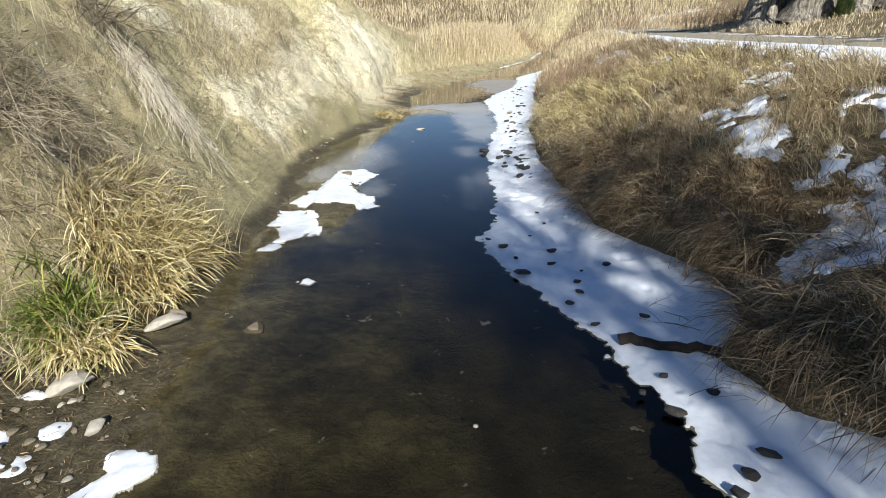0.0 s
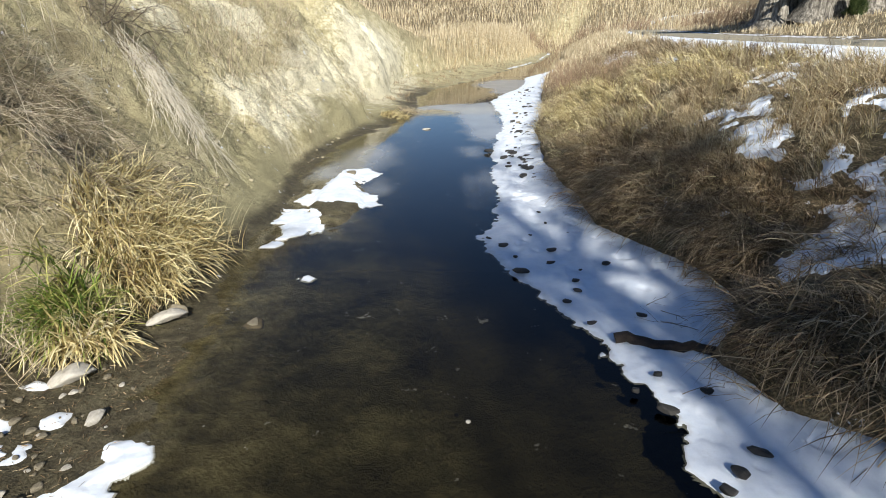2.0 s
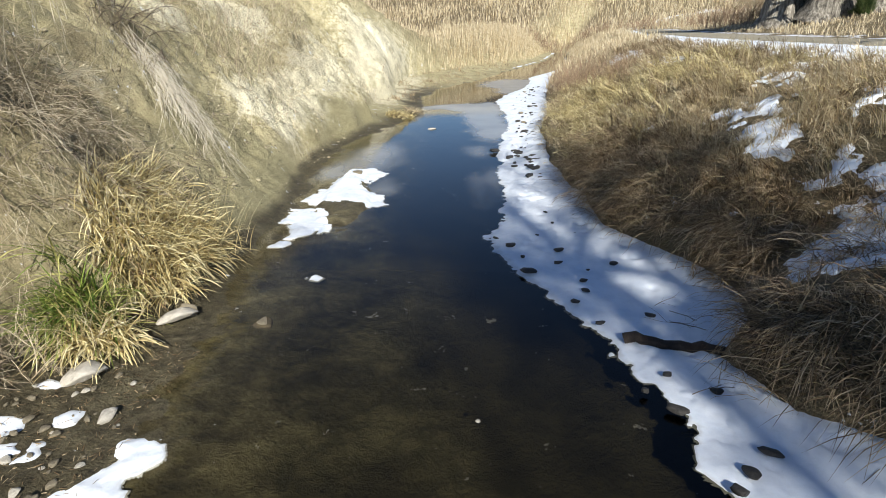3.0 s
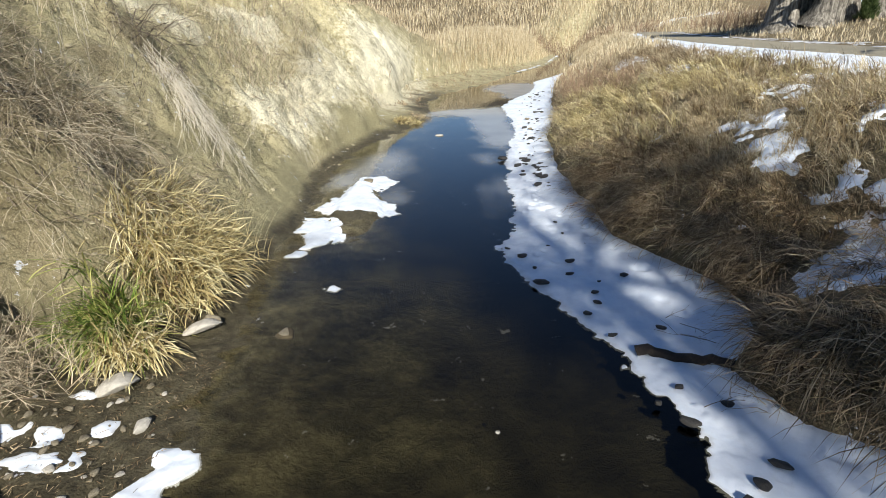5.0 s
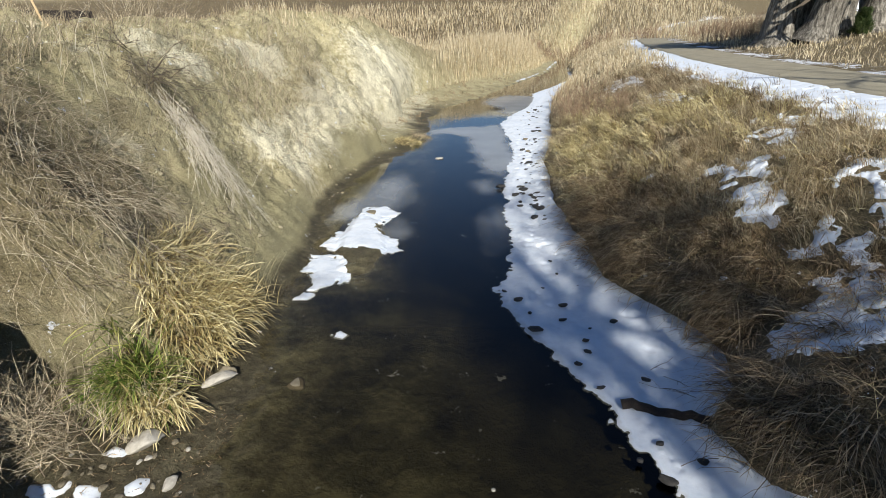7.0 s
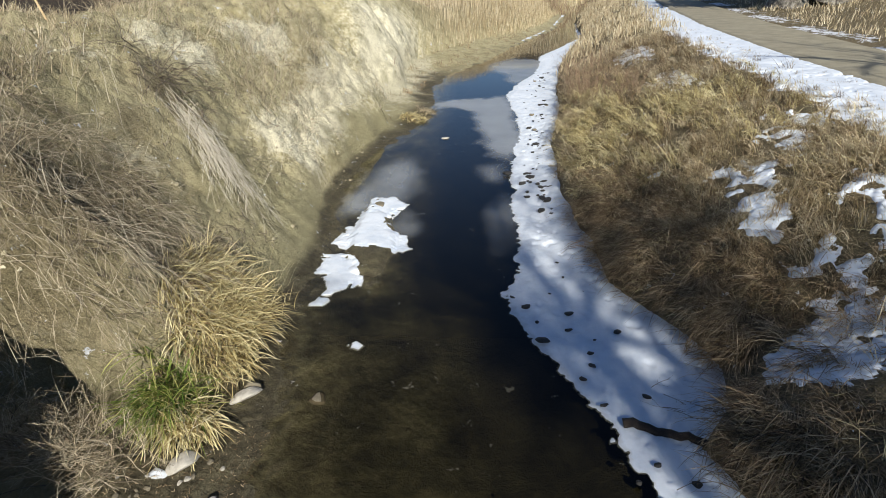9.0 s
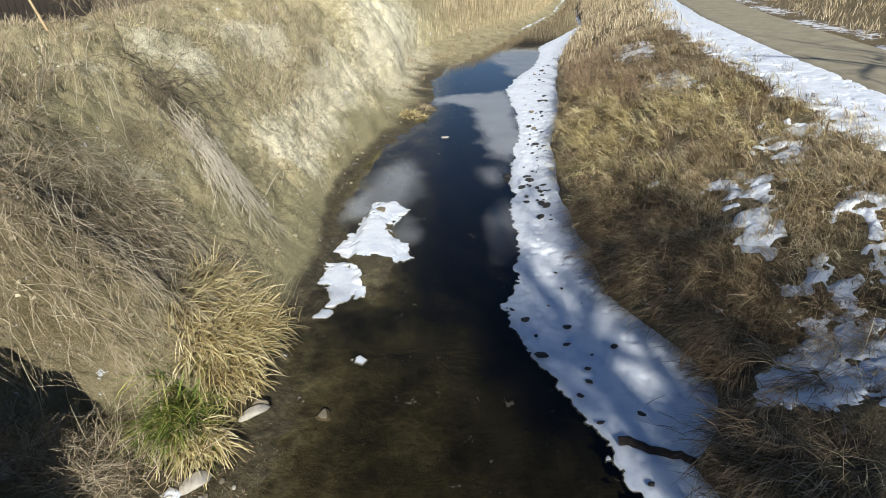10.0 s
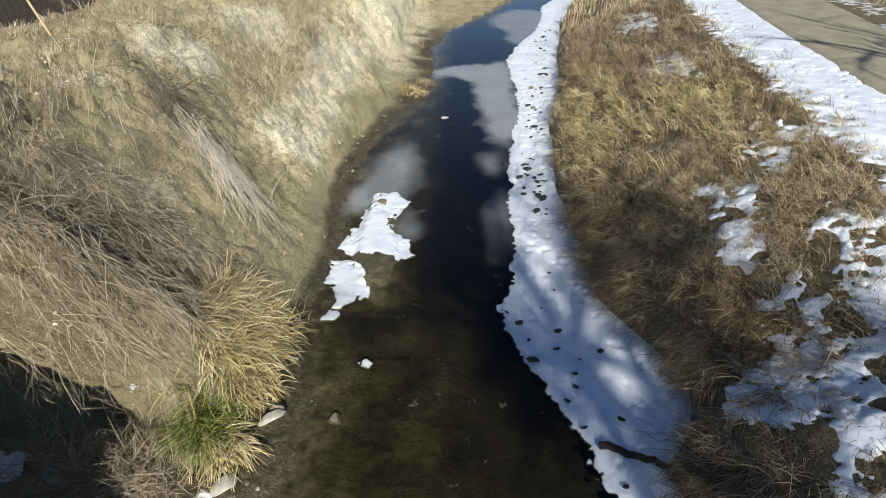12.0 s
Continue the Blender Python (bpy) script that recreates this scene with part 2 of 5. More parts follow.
M_TWIG_RED = blade_material("brown_willow_stems", [(0.1, (0.10, 0.065, 0.045)), (0.5, (0.22, 0.15, 0.10)), (0.9, (0.36, 0.27, 0.17))], 0.8, 0)


# ---- plan of the creek: edges by distance y up the creek ----
def table(*pairs):
    ys, xs = [p[0] for p in pairs], [p[1] for p in pairs]
    return lambda y: np.interp(y, ys, xs)


water_left = table((-60, 3), (-12, -1.5), (-2, -2.2), (1.2, -3.0), (3, -3.3), (4.2, -3.4), (5.4, -3.7), (6.4, -3.75), (8, -4.1), (12, -4.2), (16, -4.75), (19.8, -4.5), (21.3, -3.8), (23.4, -3.25),
                   (27, -2.35), (33.8, -2.9), (38.8, -2.05), (41, -0.9), (45, 0.95), (54, 3.7), (63, 7.2), (72, 10.4), (96, 15.6), (110, 19.7), (140, 30))
bank_left = table((-60, 2), (-12, -2.4), (-2, -2.8), (1.2, -3.3), (1.9, -3.5), (2.4, -9.2), (5.2, -9.2), (5.7, -7.2), (6.0, -4.9), (6.3, -4.1), (6.8, -3.9), (8, -4.1), (12, -4.2), (16, -4.75), (19.8, -4.6), (21.3, -4.1), (23.4, -3.9),
                  (26, -4.5), (29, -4.5), (32, -4.2), (37.5, -4.7), (44, -4.2), (49, -2.3), (57, 1.4), (63, 5.0), (72, 8.6), (96, 14.4), (110, 18.6), (140, 29))
snow_left = table((-60, 2.6), (3.5, 2.4), (3.7, 2.2), (4.2, 2.4), (4.9, 2.3), (5.4, 2.05), (5.9, 2.15), (6.8, 1.75), (7.8, 1.2), (8.7, 0.73),
                  (9.6, 0.6), (10.2, 0.87), (13, 1.05), (16.8, 1.15), (18.7, 1.32), (21.5, 1.85), (26.4, 2.1), (31, 1.8), (33.5, 2.5), (38.3, 4.2), (42, 5.0), (47, 5.6), (51, 7.4), (55.5, 9.3), (60, 11.2), (75, 13.6), (100, 18.6))
bank_right = table((-60, 8), (-12, 3.2), (-1.5, 1.8), (1.2, 4.6), (2.4, 6.0), (3.4, 5.0), (3.9, 4.0), (4.3, 3.4), (5.3, 3.15), (6.1, 3.95), (7.0, 4.1), (7.5, 4.0), (8.6, 3.5),
                   (9.9, 2.85), (11.5, 2.8), (15.4, 2.6), (20.4, 2.95), (24.3, 3.8), (27.7, 4.4), (31.2, 4.8), (39.2, 6.1), (46.9, 8.0), (58.9, 11.4), (76, 13.8), (100, 19), (140, 33))
path_left = table((-60, 8.0), (0, 10.4), (16, 11.9), (24, 12.7), (37, 14.6), (58, 19.0), (68, 21.3), (90, 27.0), (105, 33), (118, 44), (124, 60), (125, 90))
path_height = table((-60, 3.2), (30, 3.2), (70, 3.35), (125, 3.7))
path_width = table((-60, 4.5), (85, 4.5), (95, 5.2), (105, 6.5), (112, 9), (118, 14), (124, 30), (125, 40))
LEFT_D = (0, .2, .5, 1.15, 1.85, 2.65, 4.0, 4.9, 6.2, 7.6, 9.5, 14, 30, 120)
LEFT_Z = (0.03, .12, .38, 1.15, 2.05, 3.05, 4.55, 5.15, 5.75, 5.65, 4.7, 3.2, 3.0, 4.5)
RIGHT_D = (0, .22, .8, 2, 3, 4, 5, 6.5, 9)
RIGHT_Z = (0.05, .55, .95, 1.45, 2.0, 2.5, 2.8, 3.0, 3.15)


def lattice(ix, iy, seed):
    h = (ix.astype(np.int64) * 374761393 + iy.astype(np.int64) * 668265263 + seed * 974634777) & 0xFFFFFFFF
    h = ((h ^ (h >> 13)) * 1274126177) & 0xFFFFFFFF
    return ((h ^ (h >> 16)) & 0xFFFF) / 65535.0


def value_noise(x, y, size, seed=0, octaves=4):
    """Smooth noise from -1 to 1 with features about size metres wide."""
    x, y = np.asarray(x, float), np.asarray(y, float)
    total, amp, norm = 0.0, 1.0, 0.0
    for o in range(octaves):
        u, v = x / size + 17.3 * o, y / size - 9.1 * o
        iu, iv = np.floor(u), np.floor(v)
        fu, fv = u - iu, v - iv
        fu, fv = fu * fu * (3 - 2 * fu), fv * fv * (3 - 2 * fv)
        a, b2 = lattice(iu, iv, seed + o), lattice(iu + 1, iv, seed + o)
        c, d = lattice(iu, iv + 1, seed + o), lattice(iu + 1, iv + 1, seed + o)
        total = total + amp * ((a + (b2 - a) * fu) * (1 - fv) + (c + (d - c) * fu) * fv)
        norm, amp, size = norm + amp, amp * 0.5, size * 0.5
    return total / norm * 2 - 1


def ease(a, lo, hi):
    t = np.clip((a - lo) / (hi - lo), 0, 1)
    return t * t * (3 - 2 * t)


def blob(x, y, cx, cy, rx, ry, turn=0.0):
    c, s = math.cos(turn), math.sin(turn)
    u, v = (x - cx) * c + (y - cy) * s, -(x - cx) * s + (y - cy) * c
    return np.exp(-((u / rx) ** 2 + (v / ry) ** 2))


def far_rise(y):
    """The land climbs beyond the bend of the path."""
    return 34 * ease(y, 95, 420) + 13 * ease(y, 95, 190)


def ground_height(x, y):
    x, y = np.asarray(x, float), np.asarray(y, float)
    wob = 0.22 * value_noise(y, 0 * y + 3, 1.6, 5, 3)
    wl, bl, br = water_left(y) + 0.2 + wob * 0.5, bank_left(y) + wob, bank_right(y) + 0.15 * value_noise(y, 0 * y, 1.2, 8, 3)
    pl, ph = path_left(y), path_height(y)
    pr = pl + path_width(y)
    bed = -0.05 - 0.33 * ease(x, wl, wl + 3.2) + 0.06 * value_noise(x, y, 0.9, 21)
    lap = 0.045 * value_noise(x, y, 0.6, 22, 4) + 0.05 * (1 - ease(y, 5.5, 7)) * value_noise(x, y, 0.22, 27, 2)
    bed = np.maximum(bed, -0.10 * np.clip(x - wl, 0, 9) + lap)
    flat = 0.10 * np.clip(wl - x, 0, 0.6) + 0.16 * np.clip(wl - 0.6 - x, 0, 3) + lap
    dl = bl - x
    steep = ease(y, 12.5, 15.5) * (1 - ease(y, 24, 30))
    undercut = ease(-x, 4.8, 5.6) * (1 - ease(y, 6.6, 7.6))
    cliff = ease(y, 29, 33) * (1 - ease(y, 46, 50))
    # the unseen bank before y 2.7 is steepened to shade the mud hollow
    left = np.interp(dl + 0.45 * steep * ease(dl, 0.15, 0.6) + 1.1 * cliff * ease(dl, 0.05, 0.7) + (0.9 * undercut + 0.55 * (1 - ease(y, 2.2, 2.7))) * ease(dl, 0.02, 0.3), LEFT_D, LEFT_Z)
    left = left * (1 + 0.12 * ease(y, 20, 30)) * (1 - 0.45 * ease(y, 42, 60))
    rough = ease(dl, 0.2, 1.5) * (1 - ease(dl, 9, 14) * 0.6)
    gully = value_noise(x, y + 0.35 * x, 1.7, 31, 4)
    crust = blob(x, y, -5.9, 16.0, 0.9, 2.0)
    left = left + 0.34 * crust * value_noise(x, y, 0.45, 36, 3)
    left = left + rough * (0.30 * gully + 0.40 * ease(y, 22, 27) * value_noise(x * 1.2, y, 1.3, 37, 2) + 0.17 * (1 - 0.6 * ease(y, 20, 26)) * value_noise(x, y, 0.5, 33, 4) * (0.5 + ease(value_noise(x, y, 3.0, 34, 2), -0.3, 0.5)))
    # worn ledges and little scarps
    level = left / 0.8 + 0.9 * value_noise(x, y, 2.2, 38, 3)
    part_up = level - np.floor(level)
    left = left + rough * 0.55 * (0.35 + 0.65 * ease(value_noise(x, y, 2.6, 39, 2), -0.2, 0.4)) * (1 - 0.6 * cliff) * (ease(part_up, 0.30, 0.72) - part_up)
    left = left + 0.07 * rough * value_noise(x, y, 0.26, 40, 2) - 0.13 * rough * ease(1 - np.abs(value_noise(x, y, 0.75, 35, 3)), 0.80, 1.0)
    left = np.where(dl < 0, flat, np.maximum(left, np.minimum(flat, 0.5)))
    dr = x - br
    right = np.interp(dr, RIGHT_D, RIGHT_Z)
    right = np.minimum(right, ph - 0.05) + 0.12 * ease(dr, 0, 1) * (1 - ease(x, pl - 2, pl - 0.3)) * value_noise(x, y, 1.1, 41, 4)
    beyond = ph + 1.5 * ease(x, pr, pr + 14) + 0.10 * ease(x, pr, pr + 1) * value_noise(x, y, 1.5, 44, 3)
    right = np.where(x > pr, beyond, np.where(x > pl, ph - 0.06, right))
    z = np.where(x < wl, left, np.where(x < br, bed, right))
    # snow-covered mud bar by the water's left edge
    bar = blob(x, y, -2.9, 12.2, 0.75, 2.9, 0.12) * 0.62
    bar = bar + 0.16 * value_noise(x, y, 0.55, 25, 4) * (bar > 0.1)
    z = np.where((x > wl - 0.2) & (x < 0), np.maximum(z, np.minimum(bar - 0.30, 0.12) - 2 * (bar < 0.05)), z)
    k = ease(y, 100, 125)
    z = z * (1 - k) + 3.4 * k
    far = ease(y, 95, 420)
    return z + far_rise(y) + 40 * ease(np.abs(x), 200, 1500) + far * 3 * value_noise(x, y, 60, 51, 3)


def snow_cover(x, y):
    """How much old snow lies on the ground of the grassy bank and along the path, 0 to 1."""
    pl = path_left(y)
    s = 1.5 * ease(x, pl - 3.6 + 0.8 * value_noise(x, y, 3, 61, 2), pl - 1.2) * (1 - ease(x, pl - 0.15, pl + 0.05))
    s = np.maximum(s, 0.75 * (ease(x, pl + path_width(y) - 0.1, pl + path_width(y) + 0.2) - ease(x, pl + path_width(y) + 0.7, pl + path_width(y) + 1.6)))
    for cx, cy, rx, ry, k in ((6.3, 11.6, 0.8, 1.1, 1.0), (7.3, 12.8, 0.9, 1.0, 0.95), (6.1, 6.6, 1.2, 1.5, 1.1), (7.3, 5.4, 1.4, 1.9, 1.4), (5.6, 9.4, 0.45, 0.6, 0.8),
                              (5.7, 5.5, 1.3, 1.7, 1.25), (6.8, 7.3, 1.1, 1.2, 1.25), (4.75, 6.4, 0.5, 0.6, 0.9), (4.7, 5.3, 0.5, 0.4, 0.7), (5.8, 9.9, 0.4, 0.9, 0.9), (5.1, 16.8, 0.5, 0.4, 0.9), (4.9, 13.2, 0.7, 0.9, 0.7), (7.4, 9.0, 0.7, 1.3, 0.75), (8.6, 13.5, 1.4, 1.2, 0.9), (7.6, 20.5, 0.9, 1.5, 0.8), (8.5, 29, 1.0, 2.0, 0.8), (8.8, 7, 1.3, 2.5, 0.7)):
        s = np.maximum(s, k * blob(x, y, cx, cy, rx * 1.25, ry * 1.25))
    return s * (x > bank_right(y) + 0.4)


def pale_cover(x, y):
    """Where dry cream clay and salt crust show on the cut bank, 0 to 1."""
    p = 0.0 * x
    for cx, cy, rx, ry, k in ((-9.0, 14.9, 0.7, 1.3, 1.0), (-8.3, 15.4, 0.5, 0.9, 1.3), (-8.3, 19.2, 0.8, 1.8, 1.1), (-7.7, 20.7, 0.5, 1.0, 0.8), (-5.9, 19.6, 0.7, 1.7, 1.1), (-5.8, 15.6, 0.6, 0.9, 1.3), (-6.4, 15.2, 0.5, 1.0, 1.0), (-6.0, 17.4, 0.7, 1.2, 0.9),
                              (-5.3, 36, 2.6, 10, 1.3), (-7.1, 9.7, 0.45, 0.5, 0.9), (-9.0, 11.4, 0.6, 0.8, 0.7), (-5.8, 23, 1.0, 3, 0.8), (-6.7, 5.9, 0.7, 0.5, 0.4), (-7.3, 12.9, 0.4, 0.5, 0.5)):
        p = p + k * blob(x, y, cx, cy, rx, ry)
    return np.clip(p, 0, 1)


# ---- mesh helpers ----
def part_of_many(name, me, parent, label=""):
    """A part too finely divided to take apart."""
    return tagged(part(name, me, parent, label), kind="stuff")


def mesh_arrays(name, co, faces, material, smooth=False, attrs=()):
    """One mesh from arrays; faces is an (n, 3) or (n, 4) array of vertex indices."""
    me = bpy.data.meshes.new(name)
    n, k = faces.shape
    me.vertices.add(len(co))
    me.vertices.foreach_set("co", np.ascontiguousarray(co, dtype=np.float32).ravel())
    me.loops.add(n * k)
    me.loops.foreach_set("vertex_index", np.ascontiguousarray(faces, dtype=np.int32).ravel())
    me.polygons.add(n)
    me.polygons.foreach_set("loop_start", np.arange(0, n * k, k, dtype=np.int32))
    me.polygons.foreach_set("use_smooth", np.full(n, smooth))
    for key, values in attrs:
        me.attributes.new(key, "FLOAT", "POINT").data.foreach_set("value", np.ascontiguousarray(values, dtype=np.float32))
    me.update(calc_edges=True)
    me.materials.append(material)
    return me


def grid_faces(nu, nv):
    i = np.arange(nu * nv).reshape(nu, nv)
    return np.stack([i[:-1, :-1], i[1:, :-1], i[1:, 1:], i[:-1, 1:]], -1).reshape(-1, 4)


def part(name, me, parent, label=""):
    ob = new(name, me)
    ob.parent = parent
    return tagged(ob, label) if label else ob


def thing(name, me, label, category, group="", kind="", at=None):
    ob = new(name, me)
    if at is not None:
        ob.matrix_basis = at
    return tagged(ob, label, category, group, kind)


def blades(name, roots, heading, tilt0, tilt1, length, width, material, rng, joints=4):
    """Bent tapering blades. heading: way of the lean, radians; tilts from upright at root and tip."""
    n = len(roots)
    s = np.linspace(0, 1, joints) ** 0.85
    pts = np.zeros((n, joints, 3))
    pts[:, 0] = roots
    hd = np.stack([np.cos(heading), np.sin(heading), 0 * heading], -1)
    for k in range(1, joints):
        mid = (s[k] + s[k - 1]) / 2
        t = tilt0 + (tilt1 - tilt0) * mid
        step = (length * (s[k] - s[k - 1]))[:, None]
        pts[:, k] = pts[:, k - 1] + step * (np.sin(t)[:, None] * hd + np.cos(t)[:, None] * np.array([0, 0, 1.0]))
    a = heading + math.pi / 2 + rng.normal(0, 0.5, n)
    side = np.stack([np.cos(a), np.sin(a), rng.normal(0, 0.35, n)], -1) * (width / 2)[:, None]
    taper = 1 - 0.6 * np.linspace(0, 1, joints - 1, endpoint=False) ** 1.5
    pairs = [pts[:, k // 2] + (1 if k % 2 else -1) * taper[k // 2] * side for k in range(2 * (joints - 1))]
    co = np.stack(pairs + [pts[:, -1]], 1).reshape(-1, 3)
    tri = []
    for k in range(0, 2 * (joints - 2), 2):
        tri += [(k, k + 1, k + 3), (k, k + 3, k + 2)]
    tri = np.array(tri + [(2 * joints - 4, 2 * joints - 3, 2 * joints - 2)])
    faces = (np.arange(n)[:, None, None] * (2 * joints - 1) + tri[None]).reshape(-1, 3)
    return mesh_arrays(name, co, faces, material)


def tubes(name, lines, material, sides=3):
    """Thin round stems: each line is (points (k, 3), radius at the root, radius at the tip)."""
    cos, fcs, base = [], [], 0
    ang = np.arange(sides) * 2 * math.pi / sides
    for k in sorted({len(l[0]) for l in lines}):
        p = np.array([l[0] for l in lines if len(l[0]) == k], float)
        r0, r1 = (np.array([l[j] for l in lines if len(l[0]) == k])[:, None] for j in (1, 2))
        m = len(p)
        d = np.gradient(p, axis=1)
        d /= np.linalg.norm(d, axis=2, keepdims=True) + 1e-9
        ref = np.where(np.abs(d[:, :1, 2:]) < 0.9, np.array([0.31, 0.2, 0.93]), np.array([0.95, 0.3, 0.1]))
        u = np.cross(d, np.broadcast_to(ref, d.shape))
        u /= np.linalg.norm(u, axis=2, keepdims=True) + 1e-9
        v = np.cross(d, u)
        r = (r0 + (r1 - r0) * np.linspace(0, 1, k)[None])[:, :, None, None]
        ring = p[:, :, None] + r * (np.cos(ang)[:, None] * u[:, :, None] + np.sin(ang)[:, None] * v[:, :, None])
        cos.append(ring.reshape(-1, 3))
        i = base + np.arange(m * k * sides).reshape(m, k, sides)
        j = np.roll(i, -1, axis=2)
        fcs.append(np.stack([i[:, :-1], j[:, :-1], j[:, 1:], i[:, 1:]], -1).reshape(-1, 4))
        base += m * k * sides
    return mesh_arrays(name, np.concatenate(cos), np.concatenate(fcs), material, sides > 3)


def stem(rng, root, way, length, bend, droop=0.0, k=5):
    """A wandering line of points from root, along way, that droops by its own weight."""
    (px, py, pz), (dx, dy, dz) = (float(v) for v in root), (float(v) for v in way)
    p, step = [(px, py, pz)], length / (k - 1)
    r = 1 / math.sqrt(dx * dx + dy * dy + dz * dz)
    dx, dy, dz = dx * r, dy * r, dz * r
    for ax, ay, az in rng.normal(0, bend, (k - 1, 3)).tolist():
        dx, dy, dz = dx + ax, dy + ay, dz + az - droop
        r = 1 / math.sqrt(dx * dx + dy * dy + dz * dz)
        dx, dy, dz = dx * r, dy * r, dz * r
        px, py, pz = px + dx * step, py + dy * step, pz + dz * step
        p.append((px, py, pz))
    return np.array(p)


def twiggy(rng, root, way, length, radius, depth, spread=0.6, bend=0.12, droop=0.0, kids=4, shrink=0.6):
    """A branching stem: the list of its lines for tubes()."""
    p = stem(rng, root, way, length, bend, droop)
    out = [(p, radius, radius * 0.45)]
    if depth:
        for _ in range(kids):
            f = rng.uniform(0.25, 1.0)
            i = min(int(f * 4), 3)
            at = p[i] + (p[i + 1] - p[i]) * (f * 4 - i)
            w = p[i + 1] - p[i]
            w = w / np.linalg.norm(w) + rng.normal(0, spread, 3)
            out += twiggy(rng, at, w, length * shrink * rng.uniform(0.7, 1.2), radius * 0.5, depth - 1, spread, bend, droop, kids, shrink)
    return out


def boulder(name, material, seed, sub=2, flat=0.6, rough=0.25):
    """A worn stone about 1 m across, resting with a third of its height under its origin."""
    bm = bmesh.new()
    bmesh.ops.create_icosphere(bm, subdivisions=sub, radius=0.5)
    turn = random.Random(seed)
    cuts = [Vector((turn.gauss(0, 1), turn.gauss(0, 1), turn.gauss(0, 0.8))).normalized() for _ in range(9)]
    for v in bm.verts:
        n = noise.fractal(v.co * 1.6 + Vector((seed * 7.1, seed * 3.3, 0)), 1.0, 2.0, 3)
        v.co *= 1 + rough * n
        for cut in cuts:
            c = v.co.dot(cut) - 0.33
            if c > 0:
                v.co -= cut * c * 0.85
        v.co.z *= flat
    me = bpy.data.meshes.new(name)
    bm.to_mesh(me)
    bm.free()
    for p in me.polygons:
        p.use_smooth = True
    me.materials.append(material)
    return me


def box_mesh(name, sx, sy, sz, material, bevel=0.01):
    bm = bmesh.new()
    bmesh.ops.create_cube(bm, size=1, matrix=Matrix.Translation((0, 0, sz / 2)) @ Matrix.Diagonal((sx, sy, sz, 1)))
    bmesh.ops.bevel(bm, geom=bm.edges[:], offset=bevel, segments=1, affect="EDGES")
    me = bpy.data.meshes.new(name)
    bm.to_mesh(me)
    bm.free()
    me.materials.append(material)
    return me


def near_snow(x, y):
    """Where snow lies as a sheet of its own and not as a dusting of the ground, 0 to 1."""
    return ease(x, 3.2, 3.6) * (1 - ease(x, 9.6, 10.2)) * ease(y, 2.0, 2.4) * (1 - ease(y, 18.2, 18.8))


def verge_snow_at(x, y):
    return (x > path_left(y) - 4.2) * (x < path_left(y) + 0.2) * (y > 6) * (y < 121)


# ---- ground: one sheet to the horizon ----
gx = np.concatenate([-np.geomspace(1600, 14, 34)[:-1], np.arange(-14, -10, 0.085), np.arange(-10, -3.2, 0.06), np.arange(-3.2, 16, 0.085), np.geomspace(16, 1600, 60)])
gy = np.concatenate([-np.geomspace(1500, 3, 34)[:-1], np.arange(-3, 2.5, 0.25), np.arange(2.5, 20, 0.075), np.arange(20, 42, 0.12), np.geomspace(42, 2600, 110)])
X, Y = np.meshgrid(gx, gy, indexing="ij")
Z = ground_height(X, Y)
SN = snow_cover(X, Y) * (1 - np.maximum(near_snow(X, Y), verge_snow_at(X, Y)))
Z = Z + 0.035 * ease(SN + 0.3 * value_noise(X, Y, 0.3, 71, 3), 0.4, 0.6)
dl = bank_left(Y) - X
inner = np.where(X < bank_right(Y), 1.0, 0.0)
wet = inner * (1 - 0.75 * ease(Y, 36, 42)) * (1 - ease(Z + 0.14 * value_noise(X, Y, 1.3, 72, 3), 0.05 + 0.12 * (Y < 6), 0.30 + 0.3 * (Y < 6)))
# bed darkening painted by position, mid-stream and towards the shelf, not by bed level
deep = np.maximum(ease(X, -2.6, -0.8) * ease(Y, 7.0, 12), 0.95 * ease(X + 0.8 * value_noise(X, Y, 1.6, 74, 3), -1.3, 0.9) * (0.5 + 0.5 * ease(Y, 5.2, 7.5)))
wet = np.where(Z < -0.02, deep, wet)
bed = np.where((X > water_left(Y) - 0.3) & (X < bank_right(Y)), ease(-Z, -0.01, 0.04) * (1 - 0.9 * deep), 0)
damp = np.maximum(inner * (1 - ease(Z + 0.3 * value_noise(X, Y, 1.3, 73, 3), 0.7, 1.5)), 1.15 * blob(X, Y, -5.4, 12.4, 0.9, 3.0) + 0.9 * blob(X, Y, -6.3, 12.2, 0.7, 1.2) + 0.8 * blob(X, Y, -7.6, 16.2, 0.5, 1.6) + 0.9 * blob(X, Y, -8.1, 10.1, 0.6, 0.7) + 0.8 * blob(X, Y, -7.5, 14.0, 0.5, 0.8) + blob(X, Y, -4.9, 20.5, 0.5, 2.2)) * (1 - 0.9 * ease(blob(X, Y, -6.0, 16.6, 1.3, 3.0), 0.15, 0.6)) * (1 - 0.7 * ease(Y, 25, 29))
pale = pale_cover(X, Y)
far_side = ease(Y, 150, 165)
pale = np.maximum(pale, 0.9 * far_side)
SN = SN + far_side * 0.75 * ease(value_noise(X * 0.15, Y, 11, 76, 2), 0.1, 0.5)
